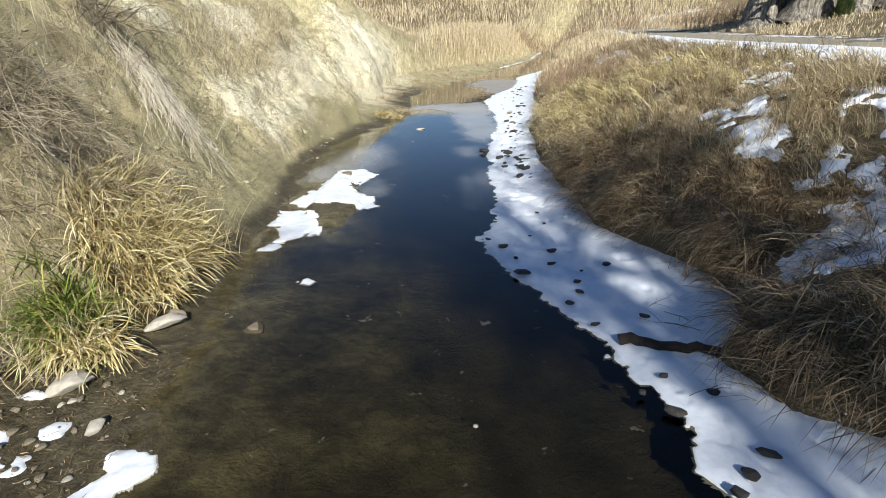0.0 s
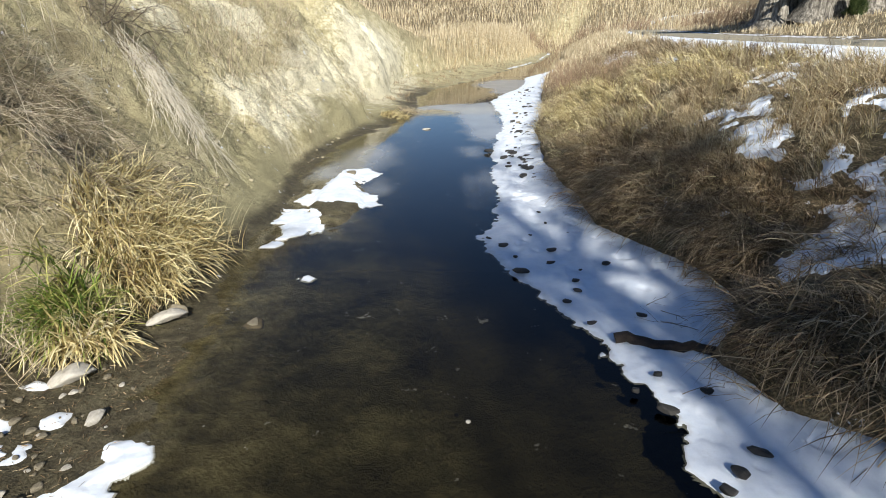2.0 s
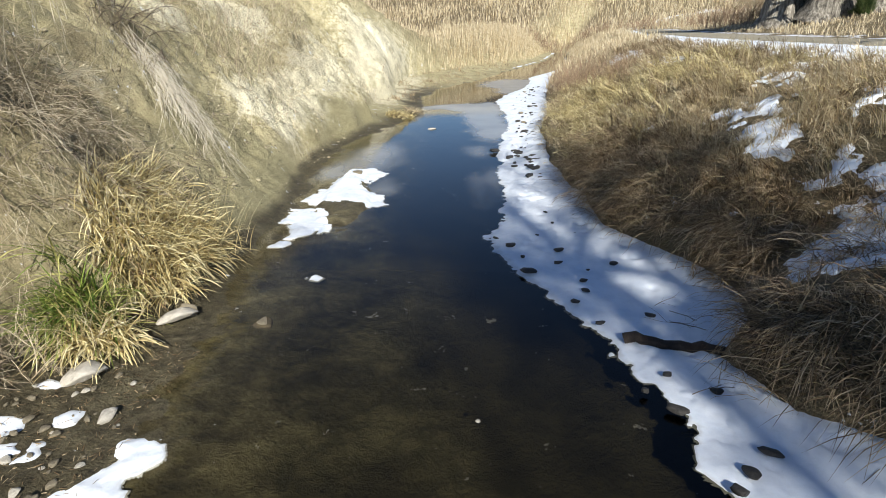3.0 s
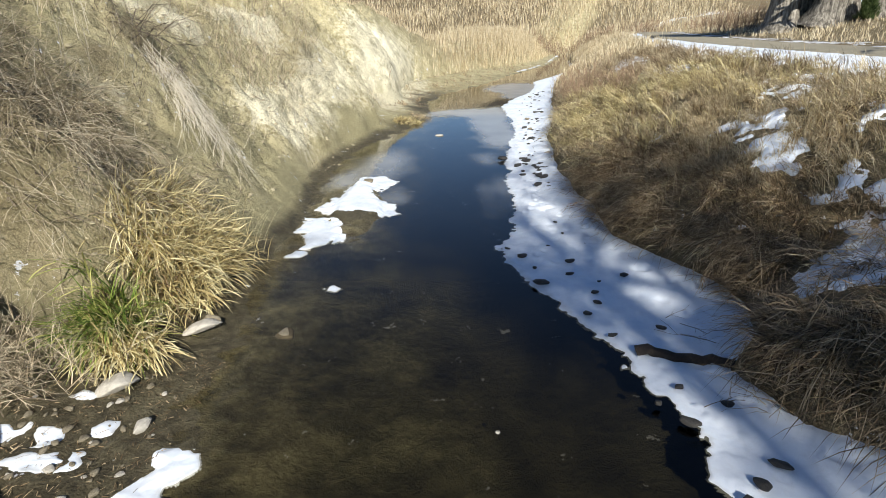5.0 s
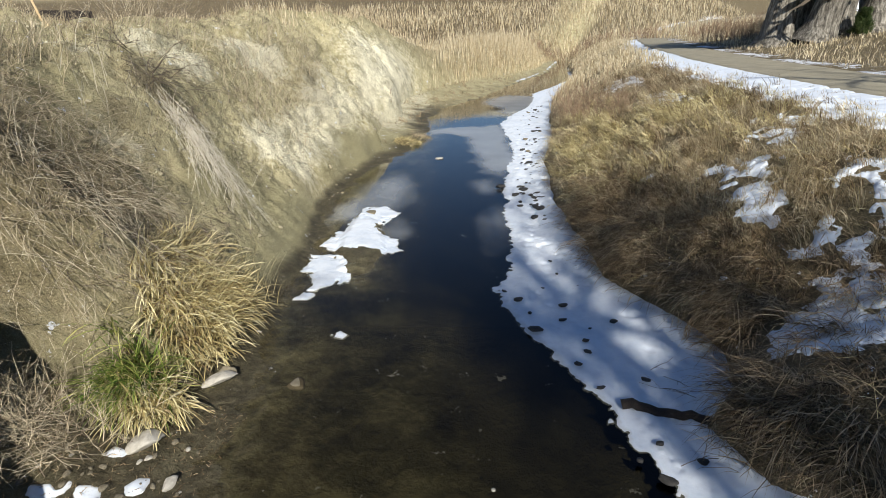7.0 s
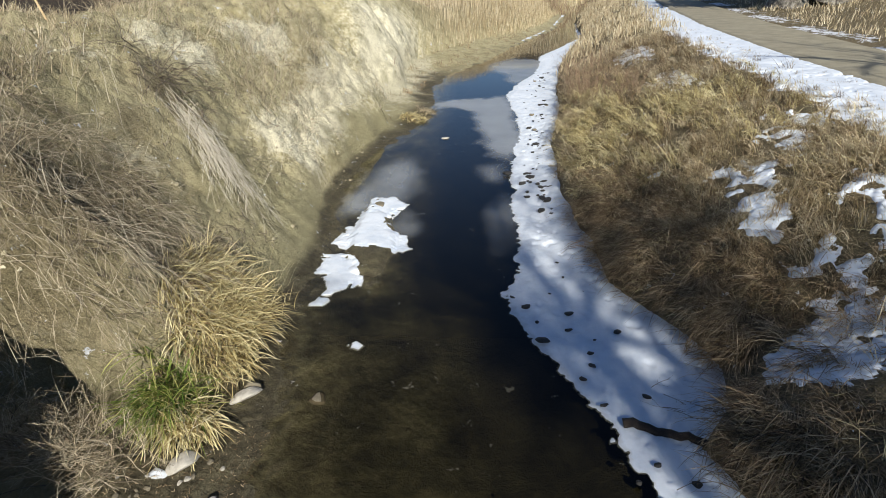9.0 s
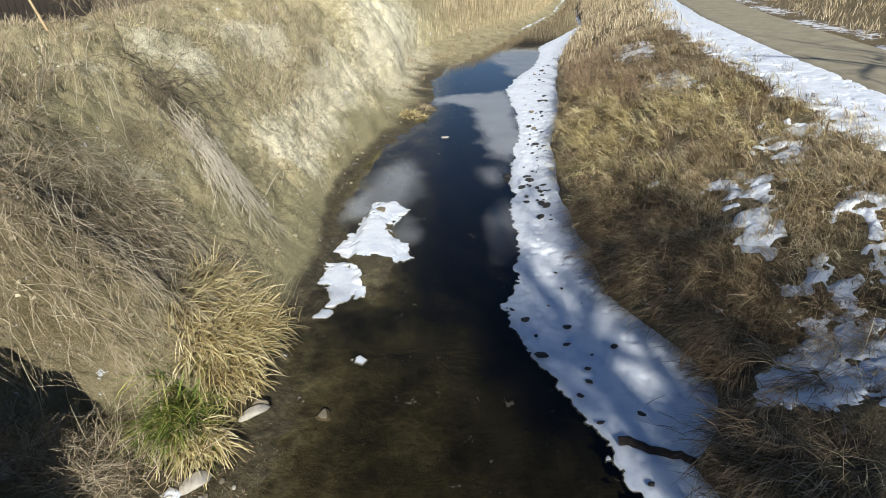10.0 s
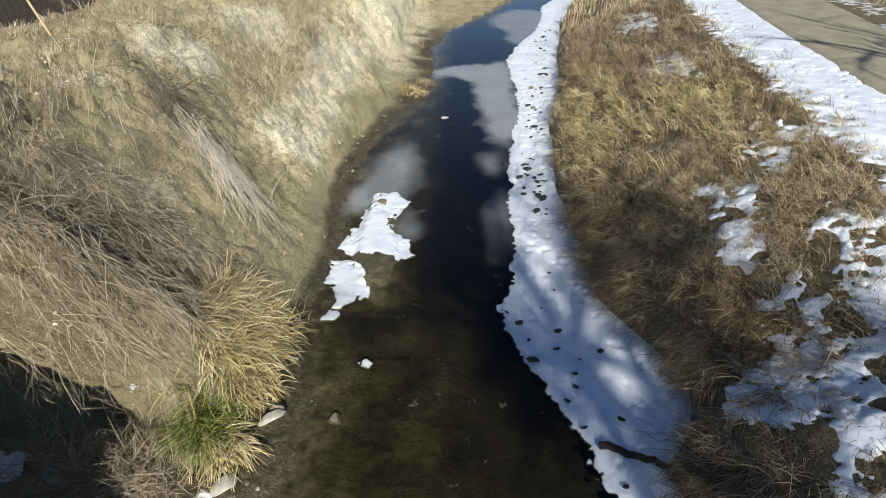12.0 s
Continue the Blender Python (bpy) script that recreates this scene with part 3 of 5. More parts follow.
litter = (1 - 0.9 * far_side) * np.where(X > bank_right(Y) - 0.1, 0.9, np.maximum(0.65 * ease(dl, 5.5, 8.0), 0.8 * blob(X, Y, -6.7, 7.2, 1.5, 2.9) + 0.7 * blob(X, Y, -7.7, 12.5, 0.7, 0.7) + 0.6 * blob(X, Y, -7.5, 10.4, 0.4, 0.6) + 0.6 * blob(X, Y, -9.0, 9.8, 0.7, 1.2) + 0.5 * blob(X, Y, -6.6, 21.2, 0.6, 1.6)) + 0.5 * ease(Y, 40, 60) * ease(dl, 0.5, 2))


def on_ground(x, y):
    """Height of the built ground sheet."""
    x, y = np.asarray(x, float), np.asarray(y, float)
    i, j = np.clip(np.searchsorted(gx, x) - 1, 0, len(gx) - 2), np.clip(np.searchsorted(gy, y) - 1, 0, len(gy) - 2)
    fu, fv = (x - gx[i]) / (gx[i + 1] - gx[i]), (y - gy[j]) / (gy[j + 1] - gy[j])
    return (Z[i, j] * (1 - fu) + Z[i + 1, j] * fu) * (1 - fv) + (Z[i, j + 1] * (1 - fu) + Z[i + 1, j + 1] * fu) * fv


def z_at(x, y):
    return float(on_ground(x, y))


co = np.stack([X, Y, Z], -1).reshape(-1, 3)
thing("ground", mesh_arrays("ground", co, grid_faces(*X.shape), M_GROUND, True,
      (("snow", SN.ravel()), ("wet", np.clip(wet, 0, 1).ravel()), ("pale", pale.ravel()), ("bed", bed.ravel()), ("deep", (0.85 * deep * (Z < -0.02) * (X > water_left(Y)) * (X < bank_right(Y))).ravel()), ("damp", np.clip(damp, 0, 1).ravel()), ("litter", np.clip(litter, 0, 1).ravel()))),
      "clay creek banks with dry litter, mud and patches of old snow", "ground", kind="structure")

# ---- the path ----
py = np.concatenate([np.arange(-60, 90, 0.5), np.arange(90, 126, 0.5)])
u = np.linspace(0, 1, 24)
U, PY = np.meshgrid(u, py, indexing="ij")
PX = path_left(PY) + path_width(PY) * U + 0.10 * value_noise(PY, U * 0, 0.7, 81, 3) * (np.abs(U - 0.5) > 0.48)
PZ = path_height(PY) + far_rise(PY) + 0.035 * (1 - (2 * U - 1) ** 2) - 0.10 * (np.abs(U - 0.5) > 0.49) + 0.008 * value_noise(PX, PY, 0.8, 82, 3)
thing("path", mesh_arrays("path", np.stack([PX, PY, PZ], -1).reshape(-1, 3), grid_faces(*PX.shape), M_PATH, True),
      "tan packed-grit path between snowy verges", "path", kind="structure")

# ---- water, snow shelf and thin ice ----
wy = np.concatenate([np.arange(-60, 0, 2.0), np.arange(0, 30, 0.11), np.arange(30, 60, 0.4), np.arange(60, 141, 2.0)])
U, WY = np.meshgrid(np.linspace(0, 1, 84), wy, indexing="ij")
WX = (water_left(WY) - 1.0) + (bank_right(WY) + 0.6 - water_left(WY) + 1.0) * U
creek = thing("water", mesh_arrays("water", np.stack([WX, WY, 0 * WX], -1).reshape(-1, 3), grid_faces(*WX.shape), M_WATER, True, (("depth", np.maximum(-on_ground(WX, WY), 0).ravel()),)),
      "still shallow brown creek water", "water", kind="structure")
creek.visible_shadow = False


def shelf():
    """Snow on the ice along the bank: a torn, thin edge towards the water, drifts, pits and old prints."""
    sy = np.concatenate([np.arange(1.4, 14, 0.028), np.arange(14, 48, 0.07), np.arange(48, 96, 0.3)])
    S, V = np.meshgrid(np.linspace(0, 1, 112), sy, indexing="ij")
    lo = snow_left(V) + 0.22 * value_noise(V, 0 * V + 7, 2.3, 91, 4)
    x = lo - 0.35 + (bank_right(V) + 0.6 - lo) * S
    d = x - lo + 0.13 * value_noise(x, V, 0.45, 92, 3) + 0.10 * value_noise(x, V, 0.13, 94, 2)
    w = bank_right(V) - lo
    z = 0.004 + 0.045 * ease(d, 0.0, 0.45) + 0.13 * ease((x - lo) / w, 0.45, 1.0) + 0.05 * value_noise(x, V, 1.3, 93, 4) * ease(d, 0.02, 0.4) + 0.02 * value_noise(x * 1.8, V * 0.8, 0.35, 96, 3) * ease(d, 0.05, 0.3)
    rng = np.random.default_rng(9)
    for k in range(230):
        cy = rng.uniform(3, 26)
        cx = snow_left(cy) + (bank_right(cy) - snow_left(cy)) * rng.uniform(0.1, 1.0)
        z -= rng.uniform(0.02, 0.06) * blob(x, V, cx, cy, rng.uniform(0.04, 0.10), rng.uniform(0.05, 0.12), rng.uniform(0, 3))
    z = np.where(d < 0, 0.004 - 0.5 * np.clip(-d, 0, 0.1), np.maximum(z, 0.004 + 0.03 * np.clip(d, 0, 0.3)))
    fc = grid_faces(*x.shape)
    keep = (d.ravel()[fc] > -0.012).any(1)
    rim = 0.75 * (1 - ease(d, 0.0, 0.12 + 0.10 * value_noise(x, V, 0.8, 95, 2)))
    return mesh_arrays("snow_shelf", np.stack([x, V, z], -1).reshape(-1, 3), fc[keep], M_SNOW, True, (("rim", rim.ravel()),))


thing("snow_shelf", shelf(), "white snow-covered ice shelf along the grassy bank", "snow", kind="structure")


def outline_depth(x, y, outline):
    """Signed distance of points to a closed outline, positive inside."""
    poly = np.array(outline, float)
    best, inside = np.full(x.shape, 1e9), np.zeros(x.shape, bool)
    for (ax, ay), (bx, by) in zip(poly, np.roll(poly, -1, axis=0)):
        ex, ey = bx - ax, by - ay
        t = np.clip(((x - ax) * ex + (y - ay) * ey) / (ex * ex + ey * ey), 0, 1)
        best = np.minimum(best, np.hypot(x - ax - t * ex, y - ay - t * ey))
        cross = (ay > y) != (by > y)
        inside ^= cross & (x < ax + (y - ay) * ex / (ey if abs(ey) > 1e-9 else 1e-9))
    return np.where(inside, best, -best)


def snow_patch(outline, thick, step=0.03, ragged=0.08, seed=0, base=None, sink=1.0, label="thin patch of old snow on wet mud"):
    xs, ys = [p[0] for p in outline], [p[1] for p in outline]
    gx2, gy2 = np.arange(min(xs) - 0.2, max(xs) + 0.2, step), np.arange(min(ys) - 0.2, max(ys) + 0.2, step)
    x, y = np.meshgrid(gx2, gy2, indexing="ij")
    d = outline_depth(x, y, outline) + ragged * value_noise(x, y, 0.35, 100 + seed, 4)
    d = d + 0.25 * ragged * value_noise(x, y, 0.11, 115 + seed, 2) - 0.22 * ease(value_noise(x, y, 0.20, 110 + seed, 2), 0.2, 0.7)
    floor = 0.004 + sink * np.maximum(on_ground(x, y), 0.0) if base is None else 0 * x + base
    z = floor + 0.10 * thick + 0.9 * thick * ease(d, 0, 0.24) - 0.6 * np.clip(-d, 0, 0.06) + 0.25 * thick * value_noise(x, y, 0.3, 120 + seed, 3) * ease(d, 0, 0.1)
    fc = grid_faces(*x.shape)
    keep = (d.ravel()[fc] > -0.015).any(1)
    me = mesh_arrays("snow_patch", np.stack([x, y, z], -1).reshape(-1, 3), fc[keep], M_SNOW, True, (("rim", (0.8 * (1 - ease(d, 0, 0.07))).ravel()),))
    thing("snow_patch", me, label, "snow", "snow patches", "structure")


snow_patch([(-3.46, 9.0), (-3.27, 9.66), (-2.79, 9.91), (-2.84, 10.53), (-3.06, 11.3), (-3.54, 11.45), (-4.03, 11.34), (-3.96, 10.5), (-3.56, 9.77), (-3.68, 9.05)], 0.030, 0.022, 0.16, seed=1, sink=0.8)
snow_patch([(-4.11, 11.95), (-3.7, 11.75), (-2.94, 11.5), (-2.34, 11.48), (-1.74, 11.7), (-2.05, 12.5), (-2.35, 12.7), (-2.6, 13.4), (-2.2, 14.3), (-2.16, 14.65), (-2.68, 15.25), (-3.35, 15.2), (-3.47, 14.3), (-3.5, 13.3), (-3.91, 12.44)], 0.034, 0.022, 0.20, seed=2, sink=0.82)
snow_patch([(-2.95, 3.72), (-3.2, 3.95), (-3.65, 3.95), (-3.5, 3.78), (-3.22, 3.68), (-3.5, 3.45), (-4.2, 3.25), (-4.0, 2.85), (-3.3, 2.9), (-2.95, 3.2), (-3.1, 3.45)], 0.024, 0.016, 0.17, seed=3, sink=0.6)
snow_patch([(-4.2, 4.15), (-4.0, 4.3), (-3.95, 4.05), (-4.12, 3.98)], 0.03, 0.016, 0.09, 4)
snow_patch([(-4.9, 4.1), (-4.5, 4.0), (-4.5, 3.8), (-5.0, 3.7), (-5.2, 3.9)], 0.03, 0.016, 0.14, 5)
snow_patch([(-4.6, 3.6), (-4.1, 3.75), (-4.05, 3.6), (-4.6, 3.4), (-5.1, 3.5)], 0.03, 0.016, 0.14, 6)
snow_patch([(-4.7, 4.65), (-4.45, 4.6), (-4.5, 4.5), (-4.75, 4.5)], 0.03, 0.02, 0.03, 7)
snow_patch([(-2.62, 7.72), (-2.45, 7.85), (-2.28, 7.72), (-2.36, 7.58), (-2.52, 7.64)], 0.012, 0.015, 0.03, 8, 0.0, 1.0, "small floating flake of ice on the creek")

snow_patch([(-8.6, 5.1), (-7.9, 5.0), (-7.7, 4.6), (-8.1, 4.4), (-8.7, 4.6)], 0.04, 0.025, 0.08, 10)
snow_patch([(-7.5, 4.95), (-7.1, 4.8), (-6.9, 4.45), (-7.3, 4.5)], 0.04, 0.025, 0.06, 11)

ix, iy = np.arange(-5.5, 8.6, 0.11), np.arange(8, 49, 0.15)
IX, IY = np.meshgrid(ix, iy, indexing="ij")
wx, wy2 = IX + 0.6 * value_noise(IX, IY, 1.6, 97, 4), IY + 1.6 * value_noise(IX, IY, 1.9, 98, 4)
sheet_near = [(-2.9, 28.6), (-1.35, 30.3), (1.9, 31.2), (2.3, 26.4), (1.95, 20.8), (1.5, 18.5), (0.8, 19.7), (0.1, 20.6), (0.0, 22.9), (-0.35, 24.3), (-0.05, 27.0), (-1.26, 27.7)]
sheet_far = [(0.9, 42.3), (3.2, 46.6), (7.4, 44.8), (5.0, 37.6), (2.7, 33.2), (1.3, 39.7)]
film = 0.85 * ease(outline_depth(wx, wy2, sheet_near), -0.4, 0.6) + 0.7 * ease(outline_depth(wx, wy2, sheet_far), -0.5, 0.9)
film = film + 0.75 * blob(wx, wy2, -3.1, 16.9, 0.85, 2.2) + 0.7 * blob(wx, wy2, -3.95, 14.4, 0.5, 1.3) + 0.45 * blob(wx, wy2, -2.1, 13.4, 0.5, 0.9) + 0.5 * blob(wx, wy2, 0.55, 17.9, 0.8, 0.9) + 0.42 * blob(wx, wy2, 0.6, 13.4, 0.5, 2.4)
film = np.minimum(film, 1.0)
film = film * ease(IX, water_left(IY), water_left(IY) + 0.15)
thing("thin_ice", mesh_arrays("thin_ice", np.stack([IX, IY, 0 * IX + 0.005], -1).reshape(-1, 3), grid_faces(*IX.shape), M_ICE, True, (("film", film.ravel()),)),
      "thin grey film of ice on the creek", "ice", kind="structure")


def snow_sheet(name, x, y, cover, thick):
    """Broken old snow among dead grass: rounded clumps with gaps that show the litter."""
    d = cover + 0.60 * value_noise(x, y, 0.22, 302, 4)
    z = on_ground(x, y) + 0.008 + thick * ease(d, 0.0, 0.25) + 0.4 * thick * value_noise(x, y, 0.3, 303, 3) * ease(d, 0, 0.2) - 0.5 * np.clip(-d, 0, 0.1)
    fc = grid_faces(*x.shape)
    keep = (d.ravel()[fc] > -0.08).any(1)
    return mesh_arrays(name, np.stack([x, y, z], -1).reshape(-1, 3), fc[keep], M_SNOW, True, (("rim", (0.25 * (1 - ease(d, 0, 0.15))).ravel()),))


x, y = np.meshgrid(np.arange(3.2, 10.2, 0.032), np.arange(2.0, 18.8, 0.036), indexing="ij")
near = 1 - ease(y, 8.5, 12.5)
cover = np.minimum(snow_cover(x, y), 0.88) * near_snow(x, y) * (x < path_left(y) - 2.2) - 0.86 + 0.14 * near + (0.40 + 0.2 * near) * value_noise(x, y, 0.75, 301, 2)
thing("snow_blanket", snow_sheet("snow_blanket", x, y, cover, 0.055), "broken old snow lying among the bank's dead grass", "snow", kind="structure")
U, V = np.meshgrid(np.linspace(0, 1, 100), np.concatenate([np.arange(6, 34, 0.05), np.arange(34, 70, 0.15), np.arange(70, 122, 0.5)]), indexing="ij")
x = path_left(V) - 4.4 + 4.45 * U
cover = 1.6 * ease(U + 0.10 * value_noise(x, V, 3, 61, 2), 0.12, 0.62) - 1.15 + 0.35 * value_noise(x, V, 0.9, 305, 2) - 0.35 * ease(U, 0.985, 1.0)
thing("verge_snow", snow_sheet("verge_snow", x, V, cover, 0.05), "old snow along the path's verge with grass poking through", "snow", kind="structure")
snow_patch([(5.0, 57.6), (7.1, 63.2), (10.3, 72.5), (15.5, 96), (19.6, 110), (19.0, 110), (14.4, 96), (8.6, 72.5), (6.0, 64.5), (4.0, 58)], 0.05, 0.12, 0.15, 9, 0.03, 1.0, "narrow strip of snow along the reedy shore")

# ---- dry grass of the banks ----
def sow(rng, n, x0, x1, y0, y1, keep):
    x, y = rng.uniform(x0, x1, n), rng.uniform(y0, y1, n)
    ok = rng.uniform(0, 1, n) < keep(x, y)
    return x[ok], y[ok]


def meadow(name, label, rng, x, y, heading, tilt0, tilt1, length, width, material):
    roots = np.stack([x, y, on_ground(x, y) - 0.02], -1)
    thing(name, blades(name, roots, heading, tilt0, tilt1, length, width, material, rng), label, "grass", kind="stuff")


def right_keep(x, y):
    d = x - bank_right(y)
    k = ease(d, 0.0, 0.25) * (1 - ease(x, path_left(y) - 3.2, path_left(y) - 0.8))
    k = k * (1 - 0.6 * ease(snow_cover(x, y) + 0.2 * value_noise(x, y, 0.3, 71, 3), 0.4, 0.65))
    k = k * (1 - blob(x, y, 4.3, 6.5, 0.4, 0.35))
    return k * (0.55 + 0.45 * value_noise(x, y, 0.7, 131, 3))


def tuft_heading(x, y, seed):
    return math.pi + 0.35 + 1.1 * value_noise(x, y, 1.4, seed, 2) + 0.7 * value_noise(x, y, 0.4, seed + 1, 2)


def tufts(name, label, rng, x, y, per, heading, lean0, lean1, length, width, material, spread=0.07):
    """Locks of blades: each root point carries several blades that share its lean."""
    n = len(x)
    rep = lambda v: np.repeat(np.broadcast_to(v, n), per)
    m = n * per
    tx, ty = rep(x) + rng.normal(0, spread, m), rep(y) + rng.normal(0, spread, m)
    size = rep(rng.uniform(0.65, 1.2, n))
    meadow(name, label, rng, tx, ty, rep(heading + rng.normal(0, 0.6, n)) + rng.normal(0, 0.45, m), rep(lean0 + rng.normal(0, 0.15, n)) + rng.normal(0, 0.28, m),
           rep(lean1 + rng.normal(0, 0.3, n)) + rng.normal(0, 0.4, m), rep(length) * size * rng.uniform(0.45, 1.1, m), rep(width) * rng.uniform(0.6, 1.3, m), material)


rng = np.random.default_rng(11)
x, y = sow(rng, 5200, 2.5, 11, 2.2, 14, lambda a, b: right_keep(a, b) * (1 - 0.6 * ease(a - bank_right(b), 1.6, 3.2) * ease(b, 6, 10)))
slope = 1 - ease(x - bank_right(y), 0.3, 2.6)
tufts("bank_grass", "long brown drooping dry grass on the creek bank", rng, x, y, 26, tuft_heading(x, y, 140), 0.5 + 0.35 * slope, 1.7 + 0.65 * slope, 0.46 + 0.46 * slope, 0.010, M_GRASS_BROWN, 0.06)
x, y = sow(rng, 1300, 2.5, 8, 2.2, 14, lambda a, b: right_keep(a, b) * (1 - ease(a - bank_right(b), 1.2, 2.6)))
tufts("bank_grass", "long combed grass hanging over the bank's edge", rng, x, y, 20, tuft_heading(x, y, 140), 0.7, 2.5, 1.0, 0.010, M_GRASS_BROWN, 0.06)
x, y = sow(rng, 3400, 4.5, 11, 6.5, 14, lambda a, b: right_keep(a, b) * ease(a - bank_right(b), 1.2, 2.6) * (0.35 + 0.65 * ease(b, 7, 10)))
tufts("bank_grass", "faded straw grass among snow on the upper bank", rng, x, y, 16, tuft_heading(x, y, 146), 0.4, 1.6, 0.5, 0.010, M_REED, 0.06)
x, y = sow(rng, 1100, 2.5, 11, 2.2, 14, right_keep)
slope = 1 - ease(x - bank_right(y), 0.3, 2.6)
tufts("bank_grass", "pale straw strands over the brown bank grass", rng, x, y, 7, tuft_heading(x, y, 145), 0.6 + 0.3 * slope, 1.6 + 0.7 * slope, 0.75, 0.009, M_GRASS_GOLD, 0.12)
x, y = sow(rng, 2200, 2.5, 16, 13, 32, right_keep)
slope = 1 - ease(x - bank_right(y), 0.3, 2.2)
tufts("bank_grass", "tan and brown dry grass on the creek bank", rng, x, y, 20, tuft_heading(x, y, 150), 0.35 + 0.4 * slope, 1.4 + 0.7 * slope, 0.6, 0.013, M_GRASS_BROWN, 0.09)
x, y = sow(rng, 5200, 2.5, 16, 9.5, 34, lambda a, b: right_keep(a, b) * ease(value_noise(a, b, 2.2, 156, 2), -0.5, 0.1) * (0.45 + 0.55 * ease(b, 10, 14)))
tufts("bank_grass", "pale straw-coloured dry grass on the creek bank", rng, x, y, 16, tuft_heading(x, y, 155), 0.4, 1.5, 0.58, 0.012, M_REED, 0.09)
x, y = sow(rng, 1500, 2.5, 11, 13, 27, lambda a, b: ease(a - bank_right(b), 0, 0.2) * np.clip(1.2 * blob(a, b, 4.2, 17.5, 1.1, 3.4) + 0.7 * blob(a, b, 7.4, 16.5, 1.6, 2.8) + 0.6 * blob(a, b, 5.2, 24, 1.0, 3.0), 0, 1))
tufts("bank_grass", "bright golden dry grass overhanging the ice", rng, x, y, 24, tuft_heading(x, y, 160), 0.5, 2.0, 0.8, 0.015, M_GRASS_GOLD, 0.08)
x, y = sow(rng, 20000, 3.2, 10.5, 2.5, 15, lambda a, b: ease(a - bank_right(b), 0.3, 0.8) * np.clip(0.45 + 0.7 * value_noise(a, b, 0.6, 158, 3), 0, 1))
n = len(x)
meadow("bank_litter", "matted dark leaf litter and broken stems on the bank", rng, x, y, rng.uniform(0, 6.28, n), rng.uniform(1.0, 1.6, n), rng.uniform(1.3, 1.8, n), rng.uniform(0.04, 0.16, n), rng.uniform(0.010, 0.035, n), M_TWIG_DARK)
x, y = sow(rng, 3600, 4, 36, 32, 100, lambda a, b: ease(a - bank_right(b), 0.0, 0.5) * (1 - ease(a, path_left(b) - 2.5, path_left(b) - 0.5)))
tufts("bank_grass", "pale dry grass between creek and path", rng, x, y, 14, rng.uniform(0, 6.28, len(x)), 0.15, 0.8, 0.75, 0.04, M_REED, 0.3)
x, y = sow(rng, 6500, 14, 60, 12, 90, lambda a, b: ease(a - path_left(b) - path_width(b), 0.7, 1.8))
tufts("verge_grass", "tan dry grass beyond the path", rng, x, y, 5, rng.uniform(0, 6.28, len(x)), 0.15, 0.9, 0.5, 0.035, M_REED, 0.3)

# crest and upper slope of the clay bank
x, y = sow(rng, 4000, -16, -6, 2, 30, lambda a, b: ease(bank_left(b) - a, 4.4, 6.2) * np.clip(0.55 + 1.1 * value_noise(a, b, 1.3, 171, 3), 0, 1) * (1 - 0.8 * pale_cover(a, b)))
tufts("crest_grass", "short grey-tan dry grass along the bank's crest", rng, x, y, 10, rng.uniform(-1.6, 1.6, len(x)), 0.35, 1.3, 0.34, 0.013, M_REED, 0.08)
x, y = sow(rng, 17000, -10, -3.2, 3, 26, lambda a, b: ease(bank_left(b) - a, 0.9, 2.2) * np.clip(value_noise(a, b, 1.0, 181, 3) * 2.2 - 0.15, 0, 1) * (1 - 0.9 * pale_cover(a, b)))
n = len(x)
meadow("slope_weeds", "thin withered weeds on the clay slope", rng, x, y, rng.uniform(-1.5, 0.8, n), rng.uniform(0.2, 0.8, n), rng.uniform(0.9, 2.0, n), rng.uniform(0.10, 0.4, n), rng.uniform(0.006, 0.013, n), M_TWIG_DARK)
# reeds at the bend and brush farther up the creek
x, y = sow(rng, 60000, -16, 16, 42, 95, lambda a, b: ease(bank_left(b) - a, -0.3, 0.6) * (1 - ease(bank_left(b) - a, 9, 16)) * ease(a - 0.03 * b, -7, 0.0))
n = len(x)
tall = rng.uniform(0.9, 1.9, n) * (0.35 + 0.65 * ease(bank_left(y) - x, 0.3, 2.5))
dark = x > 0.15 * y + rng.normal(0, 0.8, n)
for pick, words, mat in ((~dark, "tall dry tan reeds at the creek bend", M_REED), (dark, "brown reeds and brush at the creek bend", M_GRASS_BROWN)):
    m = int(pick.sum())
    meadow("reed_bed", words, rng, x[pick], y[pick], rng.uniform(0, 6.28, m), rng.uniform(0, 0.12, m), rng.uniform(0.1, 0.6, m), tall[pick], rng.uniform(0.014, 0.036, m), mat)
x, y = sow(rng, 26000, -22, 2, 26, 62, lambda a, b: ease(bank_left(b) - a, 3.4, 5.0) * (0.4 + 0.9 * value_noise(a, b, 1.5, 175, 3)))
n = len(x)
meadow("cliff_weeds", "grey-tan dead weeds above the clay cliff", rng, x, y, rng.uniform(0, 6.28, n), rng.uniform(0, 0.2, n), rng.uniform(0.3, 0.9, n), rng.uniform(0.2, 0.9, n), rng.uniform(0.015, 0.035, n), M_REED)
x, y = sow(rng, 30000, -30, 60, 95, 141, lambda a, b: 0.55 + 0.5 * value_noise(a, b, 9, 191, 2) + 0 * a)
n = len(x)
meadow("far_brush", "brown brush and weeds on the far flat", rng, x, y, rng.uniform(0, 6.28, n), rng.uniform(0, 0.2, n), rng.uniform(0.2, 0.8, n), rng.uniform(0.6, 1.9, n), rng.uniform(0.05, 0.11, n), M_REED)


x, y = sow(rng, 2600, -7, 10, 23, 66, lambda a, b: ease(a - bank_left(b), -0.9, -0.2) * (1 - ease(a - water_left(b), -0.5, 0.0)) * np.clip(0.4 + 0.9 * value_noise(a, b, 1.5, 177, 2), 0, 1))
